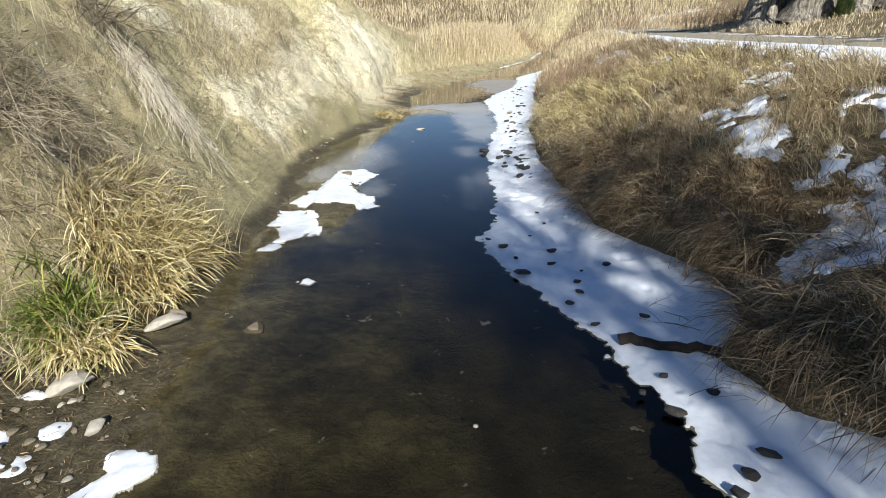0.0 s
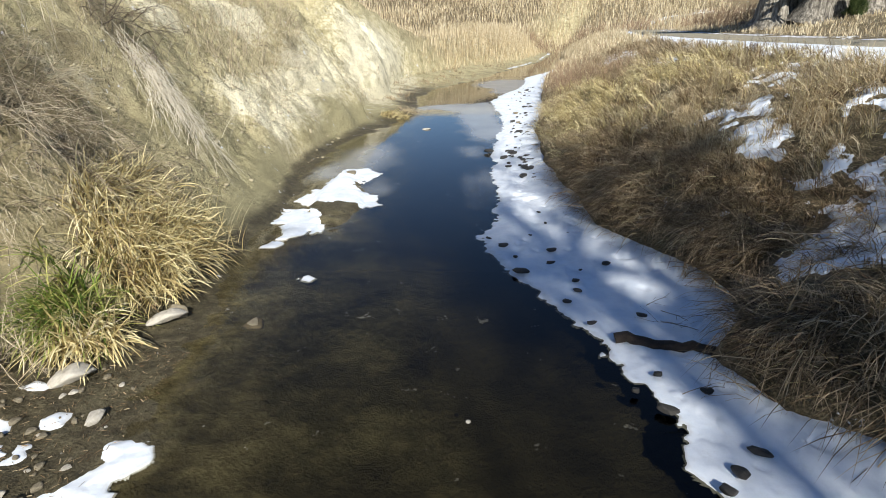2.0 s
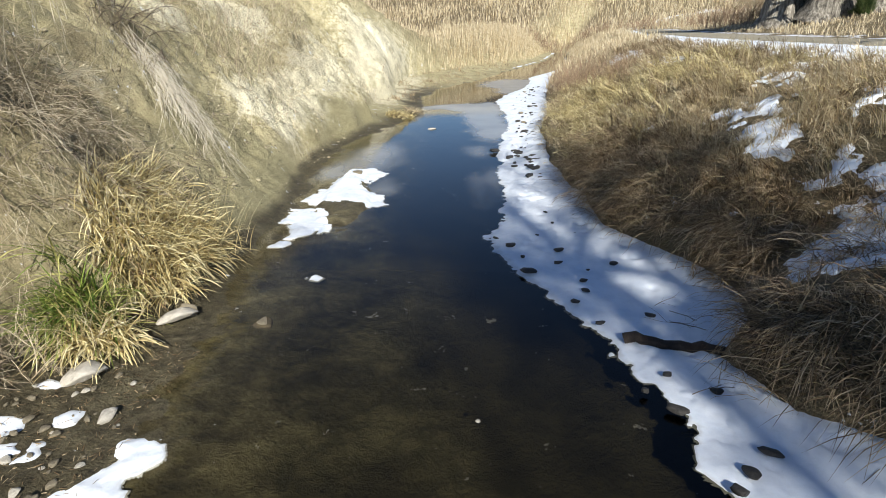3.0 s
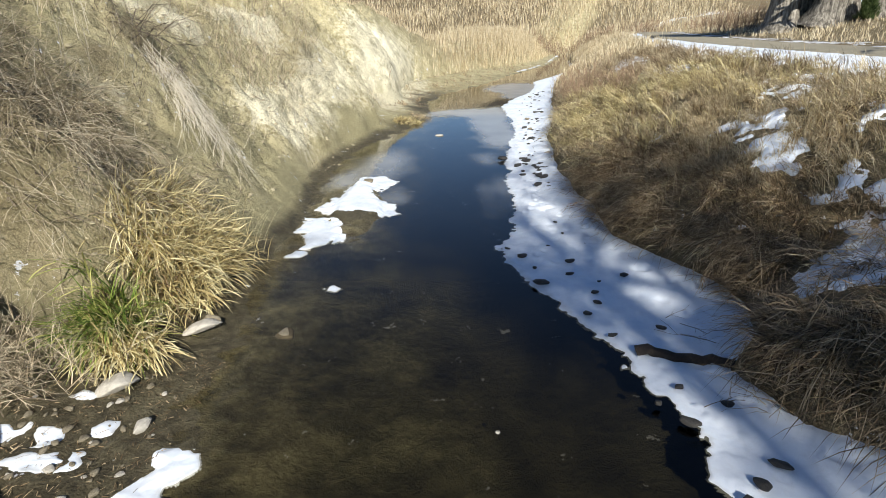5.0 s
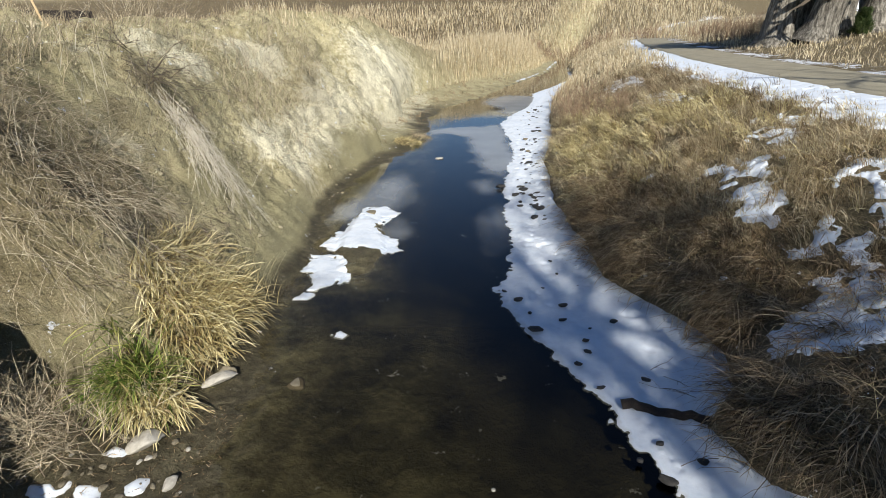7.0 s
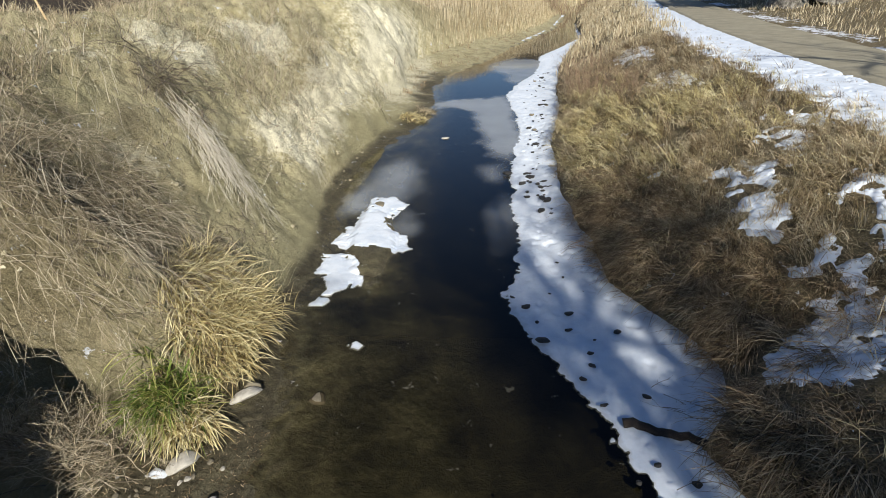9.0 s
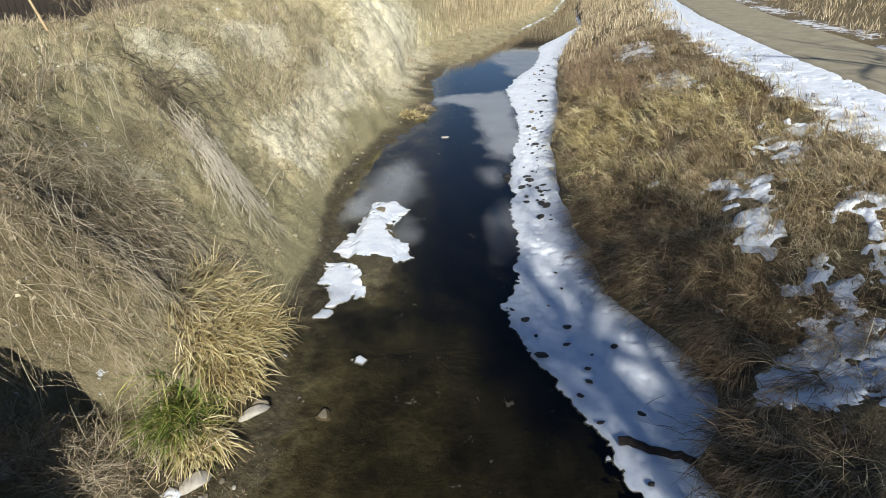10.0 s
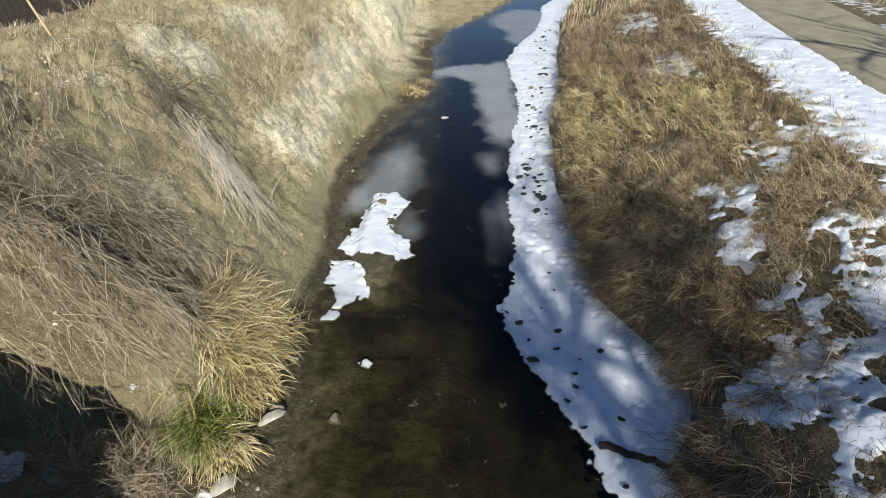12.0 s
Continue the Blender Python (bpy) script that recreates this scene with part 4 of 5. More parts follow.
tufts("shore_weeds", "low dry weeds and grass along the muddy shore", rng, x, y, 9, rng.uniform(0, 6.28, len(x)), 0.3, 1.4, 0.4, 0.02, M_GRASS_BROWN, 0.15)


# ---- tussocks on the near bank ----
def tussock(label, cx, cy, rx, ry, count, length, material, seed, lean=0.0, rise=0.15, width=0.009):
    g = np.random.default_rng(seed)
    a, r = g.uniform(0, 6.283, count), np.sqrt(g.uniform(0, 1, count))
    px, py2 = cx + rx * r * np.cos(a), cy + ry * r * np.sin(a)
    roots = np.stack([px, py2, on_ground(px, py2) + rise * (1 - r)], -1)
    lock = g.integers(0, max(8, count // 30), count)
    hd = lean + g.normal(0, 0.6, lock.max() + 1)[lock] + g.normal(0, 0.28, count)
    out = np.arctan2(np.sin(a), np.cos(a) + 0.6)
    hd = np.where(g.uniform(0, 1, count) < 0.1, out, hd)
    t0 = np.clip(g.uniform(0.3, 1.3, lock.max() + 1)[lock] + g.normal(0, 0.25, count), 0.1, 1.7)
    t1 = np.clip(t0 + g.uniform(0.6, 1.7, lock.max() + 1)[lock] + g.normal(0, 0.35, count), 0.4, 2.7)
    ln, wd = length * g.uniform(0.5, 1.15, count), width * g.uniform(0.6, 1.3, count)
    base = new("grass_tussock")
    tagged(base, label, "grass tussock", "tussocks")
    lot = np.arange(count) % 10
    for name, pick, kl, kt in (("foliage", lot < 6, 1.0, 1.0), ("straw", (lot >= 6) & (lot < 8), 0.9, 0.55), ("thatch", lot >= 8, 0.6, 1.2)):
        part_of_many(name, blades(name, roots[pick], hd[pick], t0[pick] * kt, t1[pick] * kt, ln[pick] * kl, wd[pick], M_GRASS_BROWN if name == "thatch" else material, g, 6), base)


tussock("golden dry grass tussock drooping over the mud", -5.05, 7.95, 0.75, 0.95, 1900, 0.85, M_GRASS_GOLD, 201, -0.35, 0.22, 0.022)
tussock("yellow dry grass tussock beside the green one", -4.75, 6.85, 0.55, 0.55, 1000, 0.75, M_GRASS_GOLD, 202, -0.6, 0.2, 0.022)
tussock("half-green grass tussock with yellow tips", -5.05, 5.8, 0.45, 0.38, 900, 0.95, M_GRASS_GREEN, 203, -1.3, 0.35, 0.021)
tussock("yellowing grass tussock above a pale stone", -4.7, 5.5, 0.45, 0.35, 650, 0.75, M_GRASS_GOLD, 204, -1.1, 0.2, 0.022)
tussock("small dry grass tuft in the creek mud", -2.6, 26.6, 0.5, 0.4, 300, 0.35, M_REED, 205, 0.0, 0.1, 0.012)
tussock("small dry grass tuft in the creek mud", -3.15, 25.3, 0.7, 0.6, 420, 0.42, M_GRASS_GOLD, 206, -0.6, 0.15, 0.03)


# ---- brush ----
def brush(name, label, stems, material, category="brush", group=""):
    """A leafless bush: each main stem is a part; the fine twigs are too many to take apart."""
    base = new(name)
    tagged(base, label, category, group)
    for k, lines in enumerate(stems[:300]):
        part("stem", tubes("stem", lines[:1], M_TWIG_DARK if material == M_TWIG_GREY and k % 4 == 0 else material), base)
    twigs = [l for lines in stems[:300] for l in lines[1:]] + [l for lines in stems[300:] for l in lines]
    if twigs:
        part_of_many("crown", tubes("crown", twigs, material), base)


g = np.random.default_rng(301)
lines = []
for k in range(64):
    t = g.uniform(0, 1)
    rx, ry = -7.5 + 0.5 * t + g.normal(0, 0.2), 12.6 - 0.9 * t + g.normal(0, 0.22)
    root = (rx, ry, z_at(rx, ry) + 0.05)
    tx, ty = -5.6 + g.normal(0, 0.42), 10.9 + g.normal(0, 0.45)
    tip = np.array([tx, ty, z_at(tx, ty) + g.uniform(0.1, 0.45)])
    mid = (np.array(root) + tip) / 2 + np.array([g.normal(0, 0.12), g.normal(0, 0.12), g.uniform(0.25, 0.6)])
    q = np.linspace(0, 1, 7)[:, None]
    p = (1 - q) ** 2 * np.array(root) + 2 * q * (1 - q) * mid + q ** 2 * tip + g.normal(0, 0.015, (7, 3))
    one = [(p, g.uniform(0.005, 0.009), 0.0025)]
    for _ in range(5):
        i = g.integers(2, 6)
        one.append((stem(g, p[i], p[i] - p[i - 1] + g.normal(0, 0.16, 3), g.uniform(0.3, 0.8), 0.12, 0.07, 5), 0.005, 0.002))
    lines.append(one)
brush("fallen_brush", "fan of bleached stems hanging down the clay bank", lines, M_TWIG_PALE)

lines = []
for k in range(26):
    rx, ry = -8.0 + g.normal(0, 0.5), 12.5 + g.normal(0, 0.5)
    lines.append(twiggy(g, (rx, ry, z_at(rx, ry)), (0.8 + g.normal(0, 0.4), -0.6 + g.normal(0, 0.5), 0.1 + g.normal(0, 0.4)), g.uniform(0.7, 1.7), 0.013, 2, 0.45, 0.15, 0.06, 3))
brush("root_tangle", "dark tangle of roots and dead branches on the bank", lines, M_TWIG_DARK)

lines = []
for k in range(1400):
    rx, ry = g.uniform(-8.6, -5.4), 5.6 + 3.7 * g.uniform(0, 1) ** 1.15
    way = (0.75 + g.normal(0, 0.22), -0.6 + g.normal(0, 0.22), 0.30 + g.normal(0, 0.22))
    rad = g.uniform(0.003, 0.0065)
    lines.append(twiggy(g, (rx, ry, z_at(rx, ry)), way, g.uniform(0.5, 1.5), rad, 1, 0.28, 0.07, 0.11, 3, 0.45))
brush("grey_thicket", "dense grey leafless thicket drooping down the bank", lines, M_TWIG_GREY)

lines = []
for k in range(220):
    rx, ry = -6.4 + g.normal(0, 0.8), 4.75 + g.normal(0, 0.28)
    lines.append(twiggy(g, (rx, ry, z_at(rx, ry)), (g.normal(0.2, 0.6), g.normal(-0.4, 0.5), 0.8), g.uniform(0.35, 0.8), 0.008, 2, 0.5, 0.12, 0.05, 4))
brush("twiggy_weed", "dry grey-brown twiggy weed over dark mud", lines, M_TWIG_GREY)

for cx, cy, sx, sy, count, hgt in ((-7.2, 17.5, 0.6, 1.4, 150, 0.8), (-7.6, 21.5, 0.7, 1.5, 120, 0.9), (-9.6, 15.8, 0.7, 1.4, 90, 0.9), (-9.2, 9.6, 0.6, 1.3, 110, 0.7), (-8.3, 6.8, 0.7, 0.9, 120, 0.9)):
    lines = []
    for k in range(count):
        rx, ry = cx + g.normal(0, sx), cy + g.normal(0, sy)
        lines.append(twiggy(g, (rx, ry, z_at(rx, ry)), (g.normal(0.25, 0.35), g.normal(-0.1, 0.35), 0.8), hgt * g.uniform(0.5, 1.1), 0.007, 2, 0.35, 0.1, 0.02, 3))
    brush("bare_shrub", "grey-brown leafless shrub on the clay bank", lines, M_TWIG_GREY, "shrub", "bank shrubs")

for cx, cy, sx, count, hgt in ((4.8, 26, 0.8, 150, 0.9), (6.2, 31, 0.9, 120, 1.0), (5.8, 22, 0.7, 110, 0.7)):
    lines = []
    for k in range(count):
        rx, ry = cx + g.normal(0, sx), cy + g.normal(0, 1.6)
        if rx > bank_right(ry) + 0.3:
            lines.append(twiggy(g, (rx, ry, z_at(rx, ry)), (g.normal(0, 0.3), g.normal(0, 0.3), 0.9), hgt * g.uniform(0.5, 1.1), 0.008, 2, 0.35, 0.1, 0.0, 3))
    brush("willow_shrub", "reddish-brown leafless willow shrub in dry grass", lines, M_TWIG_RED, "shrub", "willow shrubs")

for cx, cy in ((22, 98), (30, 96), (38, 90), (14, 96), (47, 84), (33, 70), (30.5, 62)):
    lines = []
    for k in range(110):
        rx, ry = cx + g.normal(0, 2.2), cy + g.normal(0, 1.6)
        lines.append(twiggy(g, (rx, ry, z_at(rx, ry)), (g.normal(0, 0.3), g.normal(0, 0.3), 0.9), g.uniform(0.8, 2.2), 0.025, 1, 0.35, 0.1, 0.0, 5))
    base = new("willow_shrub")
    tagged(base, "brown leafless willow shrub by the path's bend", "shrub", "willow shrubs")
    part_of_many("thicket", tubes("thicket", [l for ls2 in lines for l in ls2], M_TWIG_RED), base)


# ---- cottonwoods ----
def bare_tree(label, x, y, height, girth, seed, way=(0, 0, 1), depth=4, kids=4, reach=0.36, low=0.4):
    g = np.random.default_rng(seed)
    base = new("cottonwood_tree")
    base.location = (x, y, z_at(x, y) - 0.1)
    tagged(base, label, "tree", "cottonwoods")
    trunk = stem(g, (0, 0, 0), way, height * 0.55, 0.07, -0.02, 9)
    me = tubes("trunk", [(trunk, girth, girth * 0.55)], M_BARK, 14)
    flare = np.empty(len(me.vertices) * 3)
    me.vertices.foreach_get("co", flare)
    c = flare.reshape(-1, 3)
    ax = np.stack([np.interp(c[:, 2], trunk[:, 2], trunk[:, 0]), np.interp(c[:, 2], trunk[:, 2], trunk[:, 1])], -1)
    ang = np.arctan2(c[:, 1] - ax[:, 1], c[:, 0] - ax[:, 0])
    k = 1 + 0.55 * np.exp(-np.maximum(c[:, 2], 0) / 0.5) + 0.10 * np.sin(ang * 5 + c[:, 2] * 0.8)
    c[:, :2] = ax + (c[:, :2] - ax) * k[:, None]
    me.vertices.foreach_set("co", c.ravel())
    part("trunk", me, base, "grey furrowed bark")
    twigs = []
    for i in range(9):
        f = g.uniform(low, 1.0)
        j = min(int(f * 8), 7)
        at = trunk[j] + (trunk[j + 1] - trunk[j]) * (f * 8 - j)
        a = g.uniform(0, 6.283)
        ls2 = twiggy(g, at, (math.cos(a) * 0.8, math.sin(a) * 0.8, 0.7), height * reach * g.uniform(0.75, 1.25), girth * 0.42, depth - 1, 0.5, 0.14, -0.03, kids, 0.62)
        part("limb", tubes("limb", [l for l in ls2 if l[1] > girth * 0.12], M_BARK, 6), base)
        twigs += [l for l in ls2 if l[1] <= girth * 0.12]
    part_of_many("crown", tubes("crown", twigs, M_TWIG_DARK, 3), base, "bare dark twigs")
    return base


# trees added out of view to cast branch shade on bank, ice and path
SHADE = ((10.3, -18.5, 30, 0.2, 407, 6, 4, 0.09), (11.2, -22, 33, 0.2, 401, 6, 4, 0.10), (13.8, -23.5, 30, 0.2, 404, 6, 4, 0.10), (12.2, -26, 27, 0.2, 402, 7, 4, 0.16), (20.6, -4, 22, 0.42, 405, 3, 3, 0.2), (24.8, -9, 23, 0.45, 403, 3, 3, 0.22), (27.0, -4, 22, 0.42, 406, 3, 3, 0.24))
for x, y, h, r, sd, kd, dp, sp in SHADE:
    bare_tree("unseen slender leafless cottonwood added to cast branch shade", x, y, h, r, sd, (0, 0, 1), dp, kd, sp, 0.75 if dp > 3 else 0.4)
OLD = ((25.0, 46, 14, 1.2, 410, (0.10, 0, 1)), (27.0, 44.5, 13, 1.25, 417, (0.3, 0, 1)), (29.0, 45.5, 14, 1.35, 411, (0.05, 0, 1)), (31.0, 44.5, 13, 1.15, 412, (0.4, 0, 1)), (33.4, 43.5, 15, 1.4, 413, (0.25, 0, 1)),
       (36.0, 44, 13, 1.2, 414, (0.4, 0, 1)), (38.8, 42, 14, 1.3, 416, (0.15, 0, 1)), (28.0, 49, 13, 1.2, 418, (0.2, 0, 1)), (34.5, 49, 13, 1.2, 419, (-0.1, 0, 1)))
for x, y, h, r, sd, way in OLD:
    bare_tree("old leaning cottonwood with thick furrowed bark", x, y, h, r, sd, way, 3)

# ---- stones, log and small things ----
dark_stones = [boulder("stone", M_ROCK_DARK, s, 3, 0.55, 0.4) for s in range(5)]
tan_stones = [boulder("stone", M_ROCK_TAN, s + 10, 3, 0.55, 0.4) for s in range(4)]
pale_stones = [boulder("stone", M_ROCK_PALE, s + 20, 3, 0.5, 0.5) for s in range(3)]
clay_clods = [boulder("clod", M_CLAY, s + 30, 2, 0.6, 0.4) for s in range(3)]
g = np.random.default_rng(501)


def lay(name, me, x, y, z, sx, sy, sz, turn, label, group=""):
    ob = thing(name, me, label, "stone", group)
    ob.location, ob.rotation_euler, ob.scale = (x, y, z), (0, 0, turn), (sx, sy, sz)
    return ob


ICE_STONES = ((1.2, 7.85, .20), (0.98, 9.0, .17), (1.15, 8.45, .11), (1.86, 8.75, .18), (1.78, 6.8, .15), (2.7, 8.15, .15), (1.75, 8.2, .13), (2.45, 10.6, .22), (2.75, 6.4, .14), (2.05, 7.5, .13),
              (2.0, 7.15, .13), (2.2, 7.9, .08), (1.95, 10.2, .10), (1.55, 9.5, .07), (2.3, 9.6, .08), (1.1, 17.3, .3), (0.72, 9.35, .09), (1.9, 10.9, .09), (2.6, 12.8, .16), (2.2, 13.8, .16), (2.5, 14.6, .2),
              (2.0, 6.2, .12), (2.5, 5.05, .14), (2.95, 4.75, .13), (3.25, 4.25, .17), (3.05, 3.85, .16), (2.4, 4.45, .18), (2.15, 4.75, .14), (2.75, 3.6, .2), (2.55, 3.4, .16), (3.7, 4.15, .14))
for k, (x, y, s) in enumerate(ICE_STONES):
    lay("stone", dark_stones[k % 5], x, y, 0.075, s * g.uniform(0.8, 1.5), s * g.uniform(0.6, 1.0), s * 0.9, g.uniform(-0.6, 0.6), "dark wet stone half sunk in the snow on the ice", "stones on the ice")
for k in range(150):
    y = 14.0 + 24 * g.uniform(0, 1) ** 1.3
    x = snow_left(y) + (bank_right(y) - snow_left(y)) * g.uniform(0.1, 1.0) ** 0.6
    s = 0.06 + 0.26 * g.uniform(0, 1) ** 2.2
    lay("stone", (dark_stones + dark_stones + tan_stones[:1])[k % 11], float(x), y, 0.08, s * 1.3, s, s * 1.0, g.uniform(0, 3), "grey-brown stone lying in snow by the creek", "stones on the ice")
lay("stone", pale_stones[0], 2.75, 17.8, 0.12, 0.45, 0.35, 0.4, 0.3, "large grey stone at the foot of the grassy bank")
lay("stone", pale_stones[1], -4.35, 4.75, z_at(-4.35, 4.75) + 0.08, 0.55, 0.34, 0.42, 0.5, "pale angular limestone under the grass tussock")
lay("stone", pale_stones[2], -3.73, 4.2, z_at(-3.73, 4.2) + 0.04, 0.15, 0.26, 0.25, -0.2, "smooth white oval stone on the mud")
lay("stone", tan_stones[0], -2.82, 6.3, -0.05, 0.36, 0.3, 0.3, 0.4, "muddy round stone breaking the water")
lay("stone", pale_stones[1], -3.98, 6.15, z_at(-3.98, 6.15) + 0.14, 0.62, 0.26, 0.34, 0.5, "pale grey angular slab under overhanging dry grass")
lay("stone", tan_stones[1], -3.98, 6.4, z_at(-3.98, 6.4) + 0.08, 0.35, 0.26, 0.5, 0.1, "grey-brown stone at the water's edge")
# added stone that stands in for a muddy hole in the snow
lay("stone", tan_stones[3], -3.08, 14.55, 0.06, 0.42, 0.5, 0.2, 0.3, "flat muddy stone standing in for a hole in the snow")
lay("stone", pale_stones[0], -1.33, 22.0, 0.02, 0.4, 0.28, 0.2, 0.2, "pale stone standing out of the water")
lay("stone", pale_stones[2], 0.27, 4.3, 0.0, 0.07, 0.06, 0.06, 0.2, "small white pebble at the water surface")
for k in range(60):
    x, y = g.uniform(-5.6, -3.5), g.uniform(3.0, 5.0)
    s = g.uniform(0.03, 0.11)
    lay("pebble", (tan_stones + tan_stones + pale_stones)[k % 11], x, y, z_at(x, y) + s * 0.12, s * 1.3, s, s, g.uniform(0, 3), "small pebble in the creek mud", "pebbles on the mud")
for k in range(280):
    x, y = g.uniform(-9, -4.6), g.uniform(6, 24)
    s = g.uniform(0.04, 0.14)
    if k % 3 == 0:
        x, y, s = g.normal(-5.9, 0.55), g.normal(15.8, 1.7), g.uniform(0.05, 0.2) ** 1.2
    lay("clod", clay_clods[k % 3], x, y, z_at(x, y) + s * 0.1, s * 1.2, s, s, g.uniform(0, 3), "pale clod of dry clay on the bank", "clods on the bank")

lp = np.linspace(0, 1, 14)[:, None]
lp = np.array([(2.25, 5.86, 0.03)]) * (1 - lp) + np.array([(3.6, 5.22, 0.13)]) * lp + g.normal(0, 0.02, (14, 3)) + np.array([0, 0.05, 0.03]) * np.sin(lp * 3.1)
thing("log", tubes("log", [(lp, 0.075, 0.055)], M_LOG, 12), "dark wet log frozen into the snow", "log")
for x, y, a in ((2.85, 6.55, 0.4), (3.0, 6.4, -0.6), (2.9, 6.1, 0.2), (2.9, 4.7, 0.1), (2.6, 4.6, 0.5), (3.3, 5.9, 2.6)):
    brush("fallen_twig", "dark twig lying on the snow", [twiggy(g, (x, y, 0.15), (math.cos(a), math.sin(a), 0.02), g.uniform(0.25, 0.55), 0.006, 1, 0.35, 0.12, 0.0, 3)], M_TWIG_DARK, "twig", "twigs on the snow")

# ---- behind the crest ----
stake = thing("survey_stake", box_mesh("survey_stake", 0.05, 0.025, 1.25, M_STAKE, 0.003), "leaning raw wooden lath stake in the grass", "stake")
stake.matrix_basis = pose(-10.7, 13.2, z_at(-10.7, 13.2) - 0.1, 3, -10, 20)
shed = new("shed")
shed.matrix_basis = pose(-23.5, 24.5, z_at(-23.5, 24.5) - 0.6, 0, 0, 43)
tagged(shed, "dark brown boarded shed behind the bank", "shed")
for k in range(34):
    b = part("board", box_mesh("board", 0.29, 0.04, 3.9, M_SHED, 0.006), shed)
    b.location = (-5 + 0.3 * k, -0.01 * (k % 2), 0)
part("wall_core", box_mesh("wall_core", 10.4, 3.0, 3.9, M_SHED), shed).location = (0, 1.56, 0)

# ---- silt fence and pale flats in the distance ----
fence = new("silt_fence")
tagged(fence, "sagging black fabric silt fence on wooden posts", "fence")
fx = np.linspace(-10, 95, 141)
fz = on_ground(fx, 0 * fx + 150)
sag = 0.25 * np.abs(np.sin((fx + 10) / 105 * math.pi * 21)) 
top = np.stack([fx, 0 * fx + 150, fz + 2.2 - sag], -1)
low = np.stack([fx, 0 * fx + 150, fz - 0.1], -1)
back = np.array([0, 0.04, 0])
cof = np.concatenate([low, top, top + back, low + back])
me = mesh_arrays("fabric", cof, np.concatenate([grid_faces(4, 141)]), M_FABRIC)
part("fabric", me, fence)
post_me = box_mesh("post", 0.12, 0.12, 1.9, M_LOG)
for k in range(22):
    px = -10 + 5 * k
    part("post", post_me, fence).location = (px, 149.9, z_at(px, 150) - 0.1)

# ---- evergreen among the old trunks ----
for cx, cy in ((29.4, 42.8), (37.2, 40.6)):
    g = np.random.default_rng(int(cx * 10))
    m = 2600
    a, r, hgt = g.uniform(0, 6.283, m), np.sqrt(g.uniform(0, 1, m)), g.uniform(0, 1, m)
    wide = 0.8 * (1 - 0.75 * hgt) * (0.8 + 0.3 * np.sin(a * 3 + hgt * 9))
    px, py2 = cx + wide * r * np.cos(a), cy + wide * r * np.sin(a)
    roots = np.stack([px, py2, z_at(cx, cy) + 0.1 + 1.7 * hgt], -1)
    juniper = new("juniper_bush")
    tagged(juniper, "dark green juniper bush between old trunks", "bush", "junipers")
    part_of_many("foliage", blades("foliage", roots, a, g.uniform(0.2, 0.9, m), g.uniform(0.6, 1.5, m), g.uniform(0.15, 0.4, m), g.uniform(0.04, 0.08, m), M_JUNIPER, g), juniper)
    part("stem", tubes("stem", [(np.array([(cx, cy, z_at(cx, cy) - 0.1), (cx, cy, z_at(cx, cy) + 1.2), (cx + 0.1, cy, z_at(cx, cy) + 2.4)]), 0.09, 0.03)], M_BARK, 6), juniper)

# ---- litter lying on the mud and among the grass ----
rng = np.random.default_rng(601)
x, y = sow(rng, 1900, -5.8, -3.3, 2.8, 5.6, lambda a, b: 0.75 + 0.4 * value_noise(a, b, 0.5, 211, 2))
n = len(x)
roots = np.stack([x, y, on_ground(x, y) + 0.015], -1)
thing("mud_litter", blades("mud_litter", roots, rng.uniform(0, 6.28, n), rng.uniform(1.3, 1.6, n), rng.uniform(1.4, 1.65, n), rng.uniform(0.02, 0.10, n), rng.uniform(0.004, 0.012, n), M_GRASS_BROWN, rng),
      "scraps of dead leaf and stem on the mud", "litter", kind="stuff")
x, y = sow(rng, 19000, -10, -4.2, 5, 22, lambda a, b: ease(value_noise(a, b, 0.9, 212, 3), -0.1, 0.4) * ease(bank_left(b) - a, 0.5, 1.4) * (1 - 0.8 * pale_cover(a, b)))
n = len(x)
roots = np.stack([x, y, on_ground(x, y) + 0.02], -1)
thing("slope_litter", blades("slope_litter", roots, rng.uniform(-1.2, 0.4, n), rng.uniform(1.5, 2.1, n), rng.uniform(1.6, 2.4, n), rng.uniform(0.04, 0.26, n), rng.uniform(0.007, 0.022, n), M_TWIG_DARK, rng),
      "dead twigs and leaf scraps on the clay slope", "litter", kind="stuff")

# tall dry stalks standing out of the grass
x, y = sow(rng, 420, 3.2, 10, 3.5, 15, right_keep)
n = len(x)
meadow("dead_stalks", "tall pale dead weed stalks in the bank grass", rng, x, y, rng.uniform(0, 6.28, n), rng.uniform(0.0, 0.3, n), rng.uniform(0.1, 0.9, n), rng.uniform(0.6, 1.2, n), rng.uniform(0.008, 0.013, n), M_REED)
x, y = rng.normal(-4.75, 0.35, 40), rng.normal(9.2, 0.35, 40)
meadow("dead_stalks", "pale dry stalks behind the golden tussock", rng, x, y, rng.uniform(-1.6, 1.0, 40), rng.uniform(0.1, 0.5, 40), rng.uniform(0.3, 1.3, 40), rng.uniform(0.5, 1.0, 40), rng.uniform(0.009, 0.014, 40), M_GRASS_GOLD)
x, y = sow(rng, 240, -9, -5.5, 4.8, 14, lambda a, b: 0.7 + 0 * a)
n = len(x)
meadow("dead_stalks", "single pale stalks on the clay slope", rng, x, y, rng.uniform(-1.2, 1.0, n), rng.uniform(0.1, 0.6, n), rng.uniform(0.4, 1.3, n), rng.uniform(0.5, 1.2, n), rng.uniform(0.009, 0.014, n), M_TWIG_PALE)


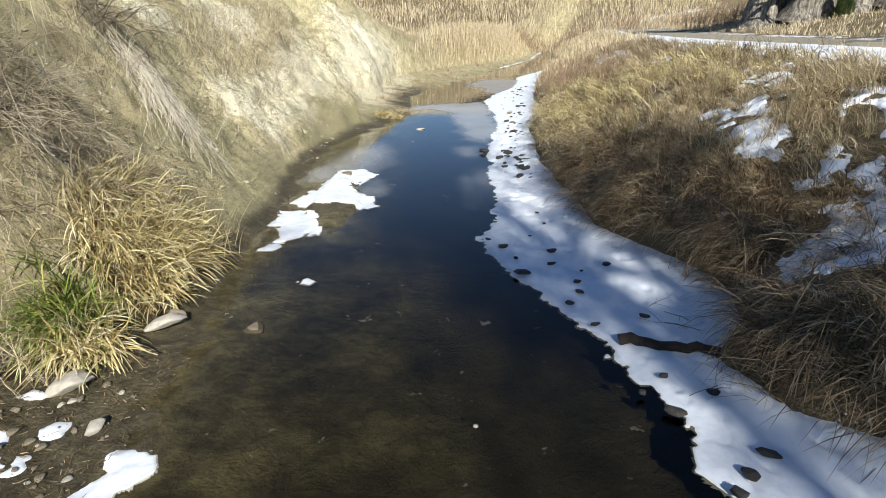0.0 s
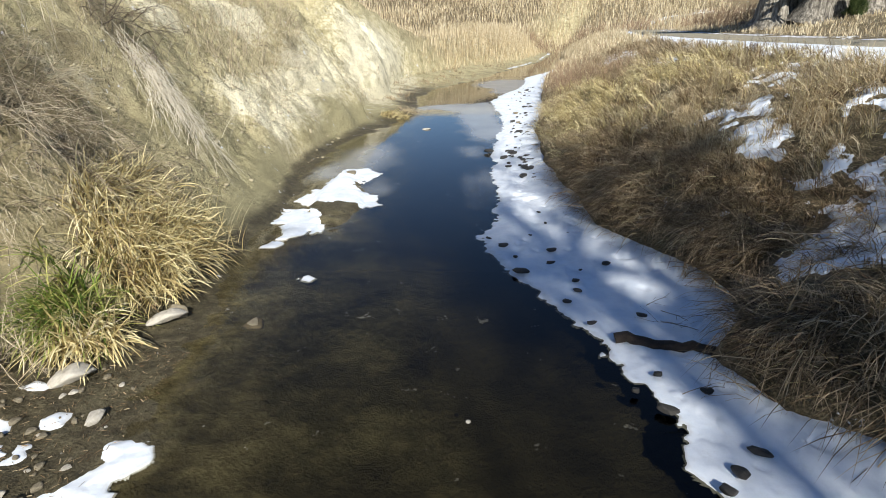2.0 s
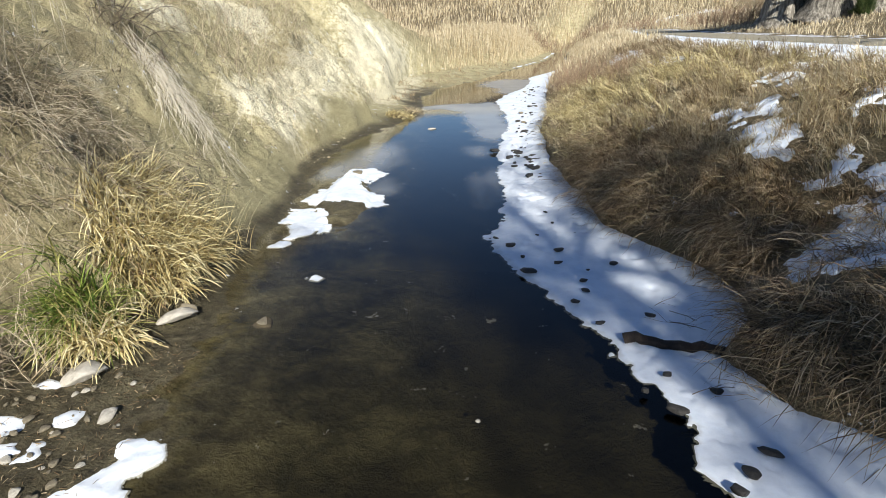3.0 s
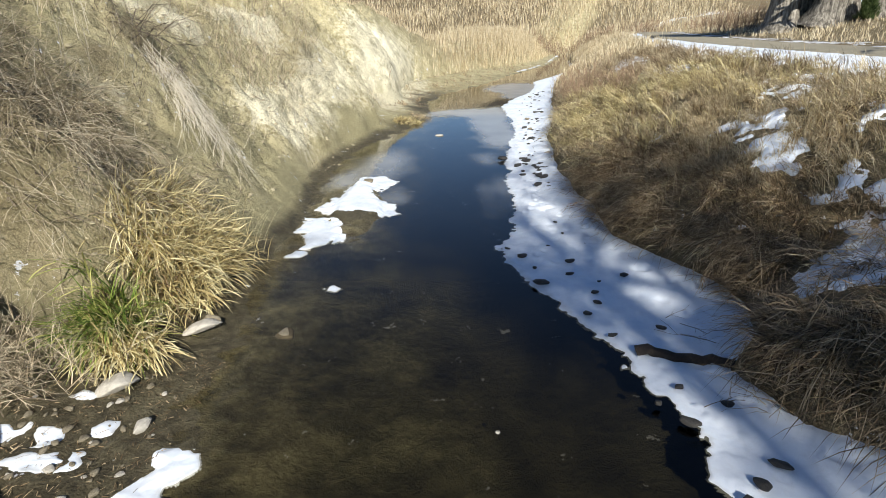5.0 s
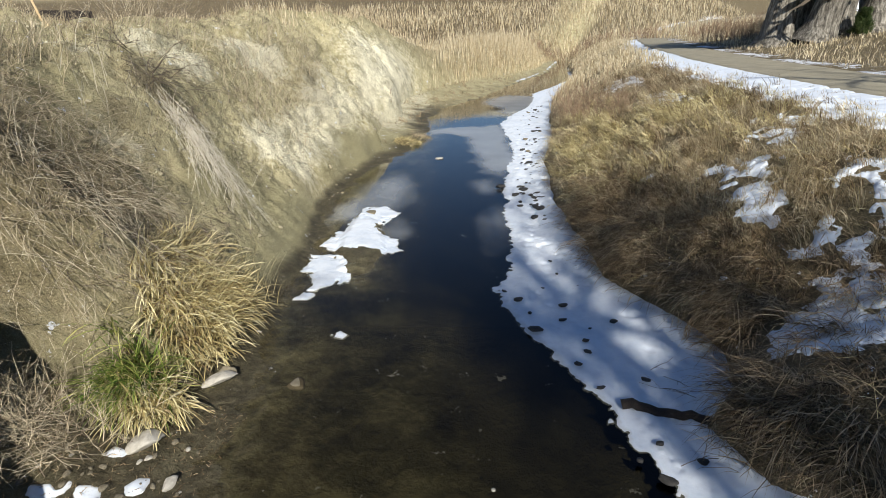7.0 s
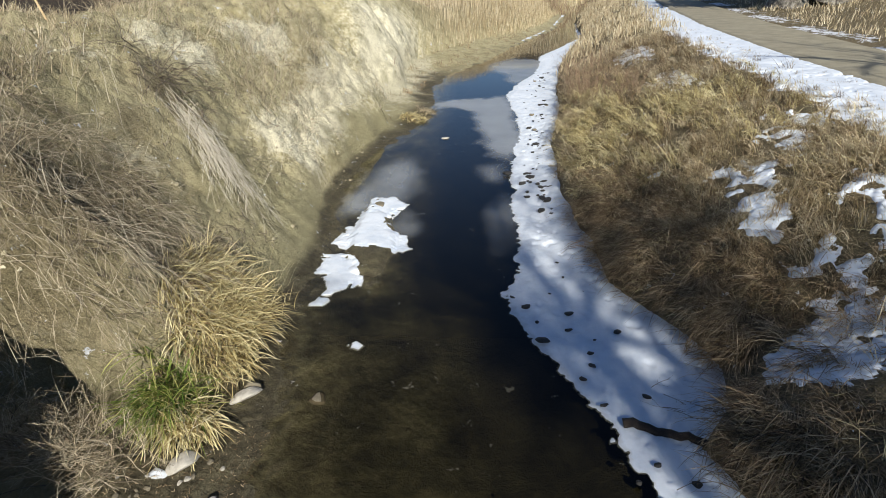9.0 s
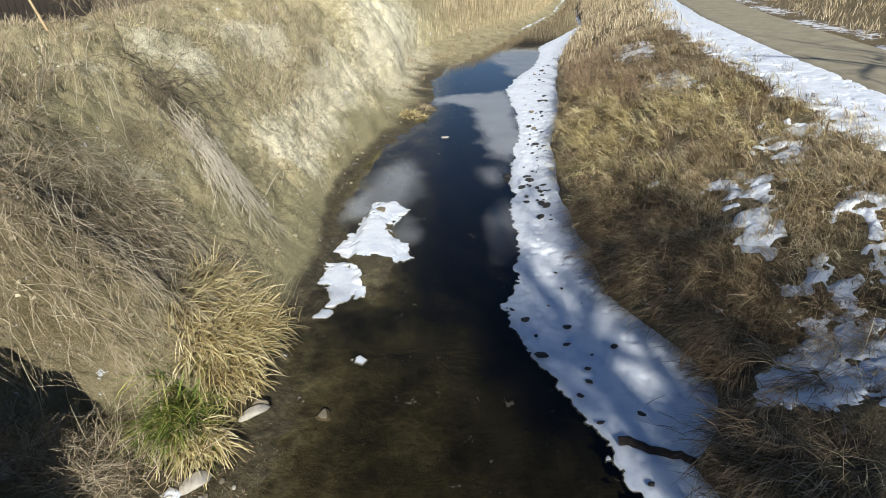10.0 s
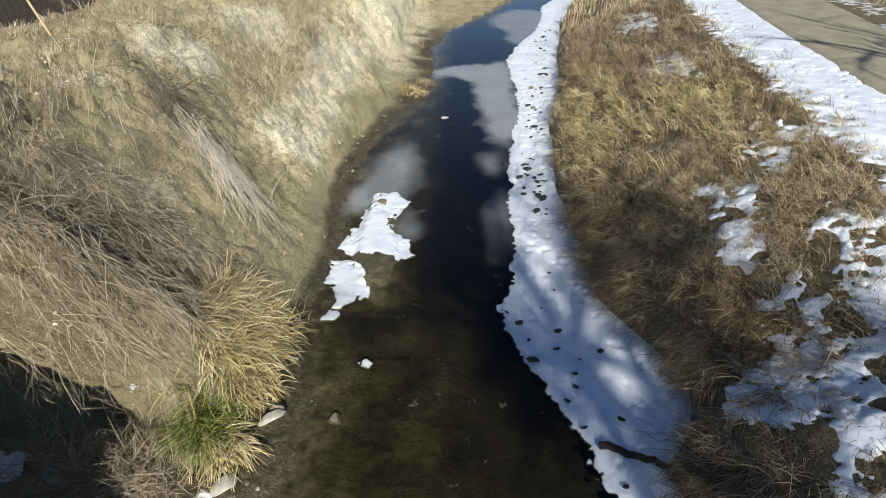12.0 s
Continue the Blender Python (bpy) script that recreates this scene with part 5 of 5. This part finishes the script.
# ---- crumbs of dry clay on the pale crust, grass poking through the verge snow ----
def crumbs(name, label, rng, x, y, size, material):
    """Small angular chips, each a squashed octahedron of its own shape."""
    n = len(x)
    unit = np.array([(1, 0, 0), (0, 1, 0), (-1, 0, 0), (0, -1, 0), (0, 0, 0.7), (0, 0, -0.7)], float)
    p = unit[None] * rng.uniform(0.45, 1.2, (n, 6, 1)) + rng.normal(0, 0.15, (n, 6, 3))
    a = rng.uniform(0, 6.283, n)
    c, s = np.cos(a)[:, None], np.sin(a)[:, None]
    p = np.stack([p[..., 0] * c - p[..., 1] * s, p[..., 0] * s + p[..., 1] * c, p[..., 2]], -1) * (size / 2)[:, None, None]
    p = p + np.stack([x, y, on_ground(x, y) + size * 0.08], -1)[:, None]
    tri = np.array([(0, 1, 4), (1, 2, 4), (2, 3, 4), (3, 0, 4), (1, 0, 5), (2, 1, 5), (3, 2, 5), (0, 3, 5)])
    thing(name, mesh_arrays(name, p.reshape(-1, 3), (np.arange(n)[:, None, None] * 6 + tri[None]).reshape(-1, 3), material), label, "clay", kind="stuff")


rng = np.random.default_rng(61)
x, y = sow(rng, 70000, -10, -3.0, 5, 34, lambda a, b: ease(bank_left(b) - a, 0.5, 1.3) * np.clip(0.9 * pale_cover(a, b) * (0.5 + 1.2 * value_noise(a, b, 0.5, 211, 3)) + 0.10 * ease(value_noise(a, b, 0.9, 212, 2), 0.0, 0.4), 0, 1))
crumbs("clay_crumbs", "pale crumbs of dry clay crust on the bank", rng, x, y, (0.02 + 0.10 * rng.uniform(0, 1, len(x)) ** 3), M_CRUMB)
x, y = sow(rng, 26000, -9, -3.0, 5, 30, lambda a, b: ease(bank_left(b) - a, 0.2, 1.0) * np.clip(0.25 + 0.9 * value_noise(a, b, 0.8, 215, 3), 0, 1))
crumbs("earth_crumbs", "brown crumbs of damp earth on the bank", rng, x, y, 0.015 + 0.06 * rng.uniform(0, 1, len(x)) ** 3, M_EARTH_CRUMB)
x, y = sow(rng, 5200, 6, 16, 6, 34, lambda a, b: ease(a, path_left(b) - 4.0, path_left(b) - 2.0) * (1 - ease(a, path_left(b) - 1.2, path_left(b) - 0.2)) * np.clip(0.1 + 1.1 * value_noise(a, b, 0.8, 221, 3), 0, 1))
tufts("verge_grass", "short dry grass poking through the verge snow", rng, x, y, 9, rng.uniform(0, 6.28, len(x)), 0.4, 1.3, 0.22, 0.013, M_GRASS_BROWN, 0.05)
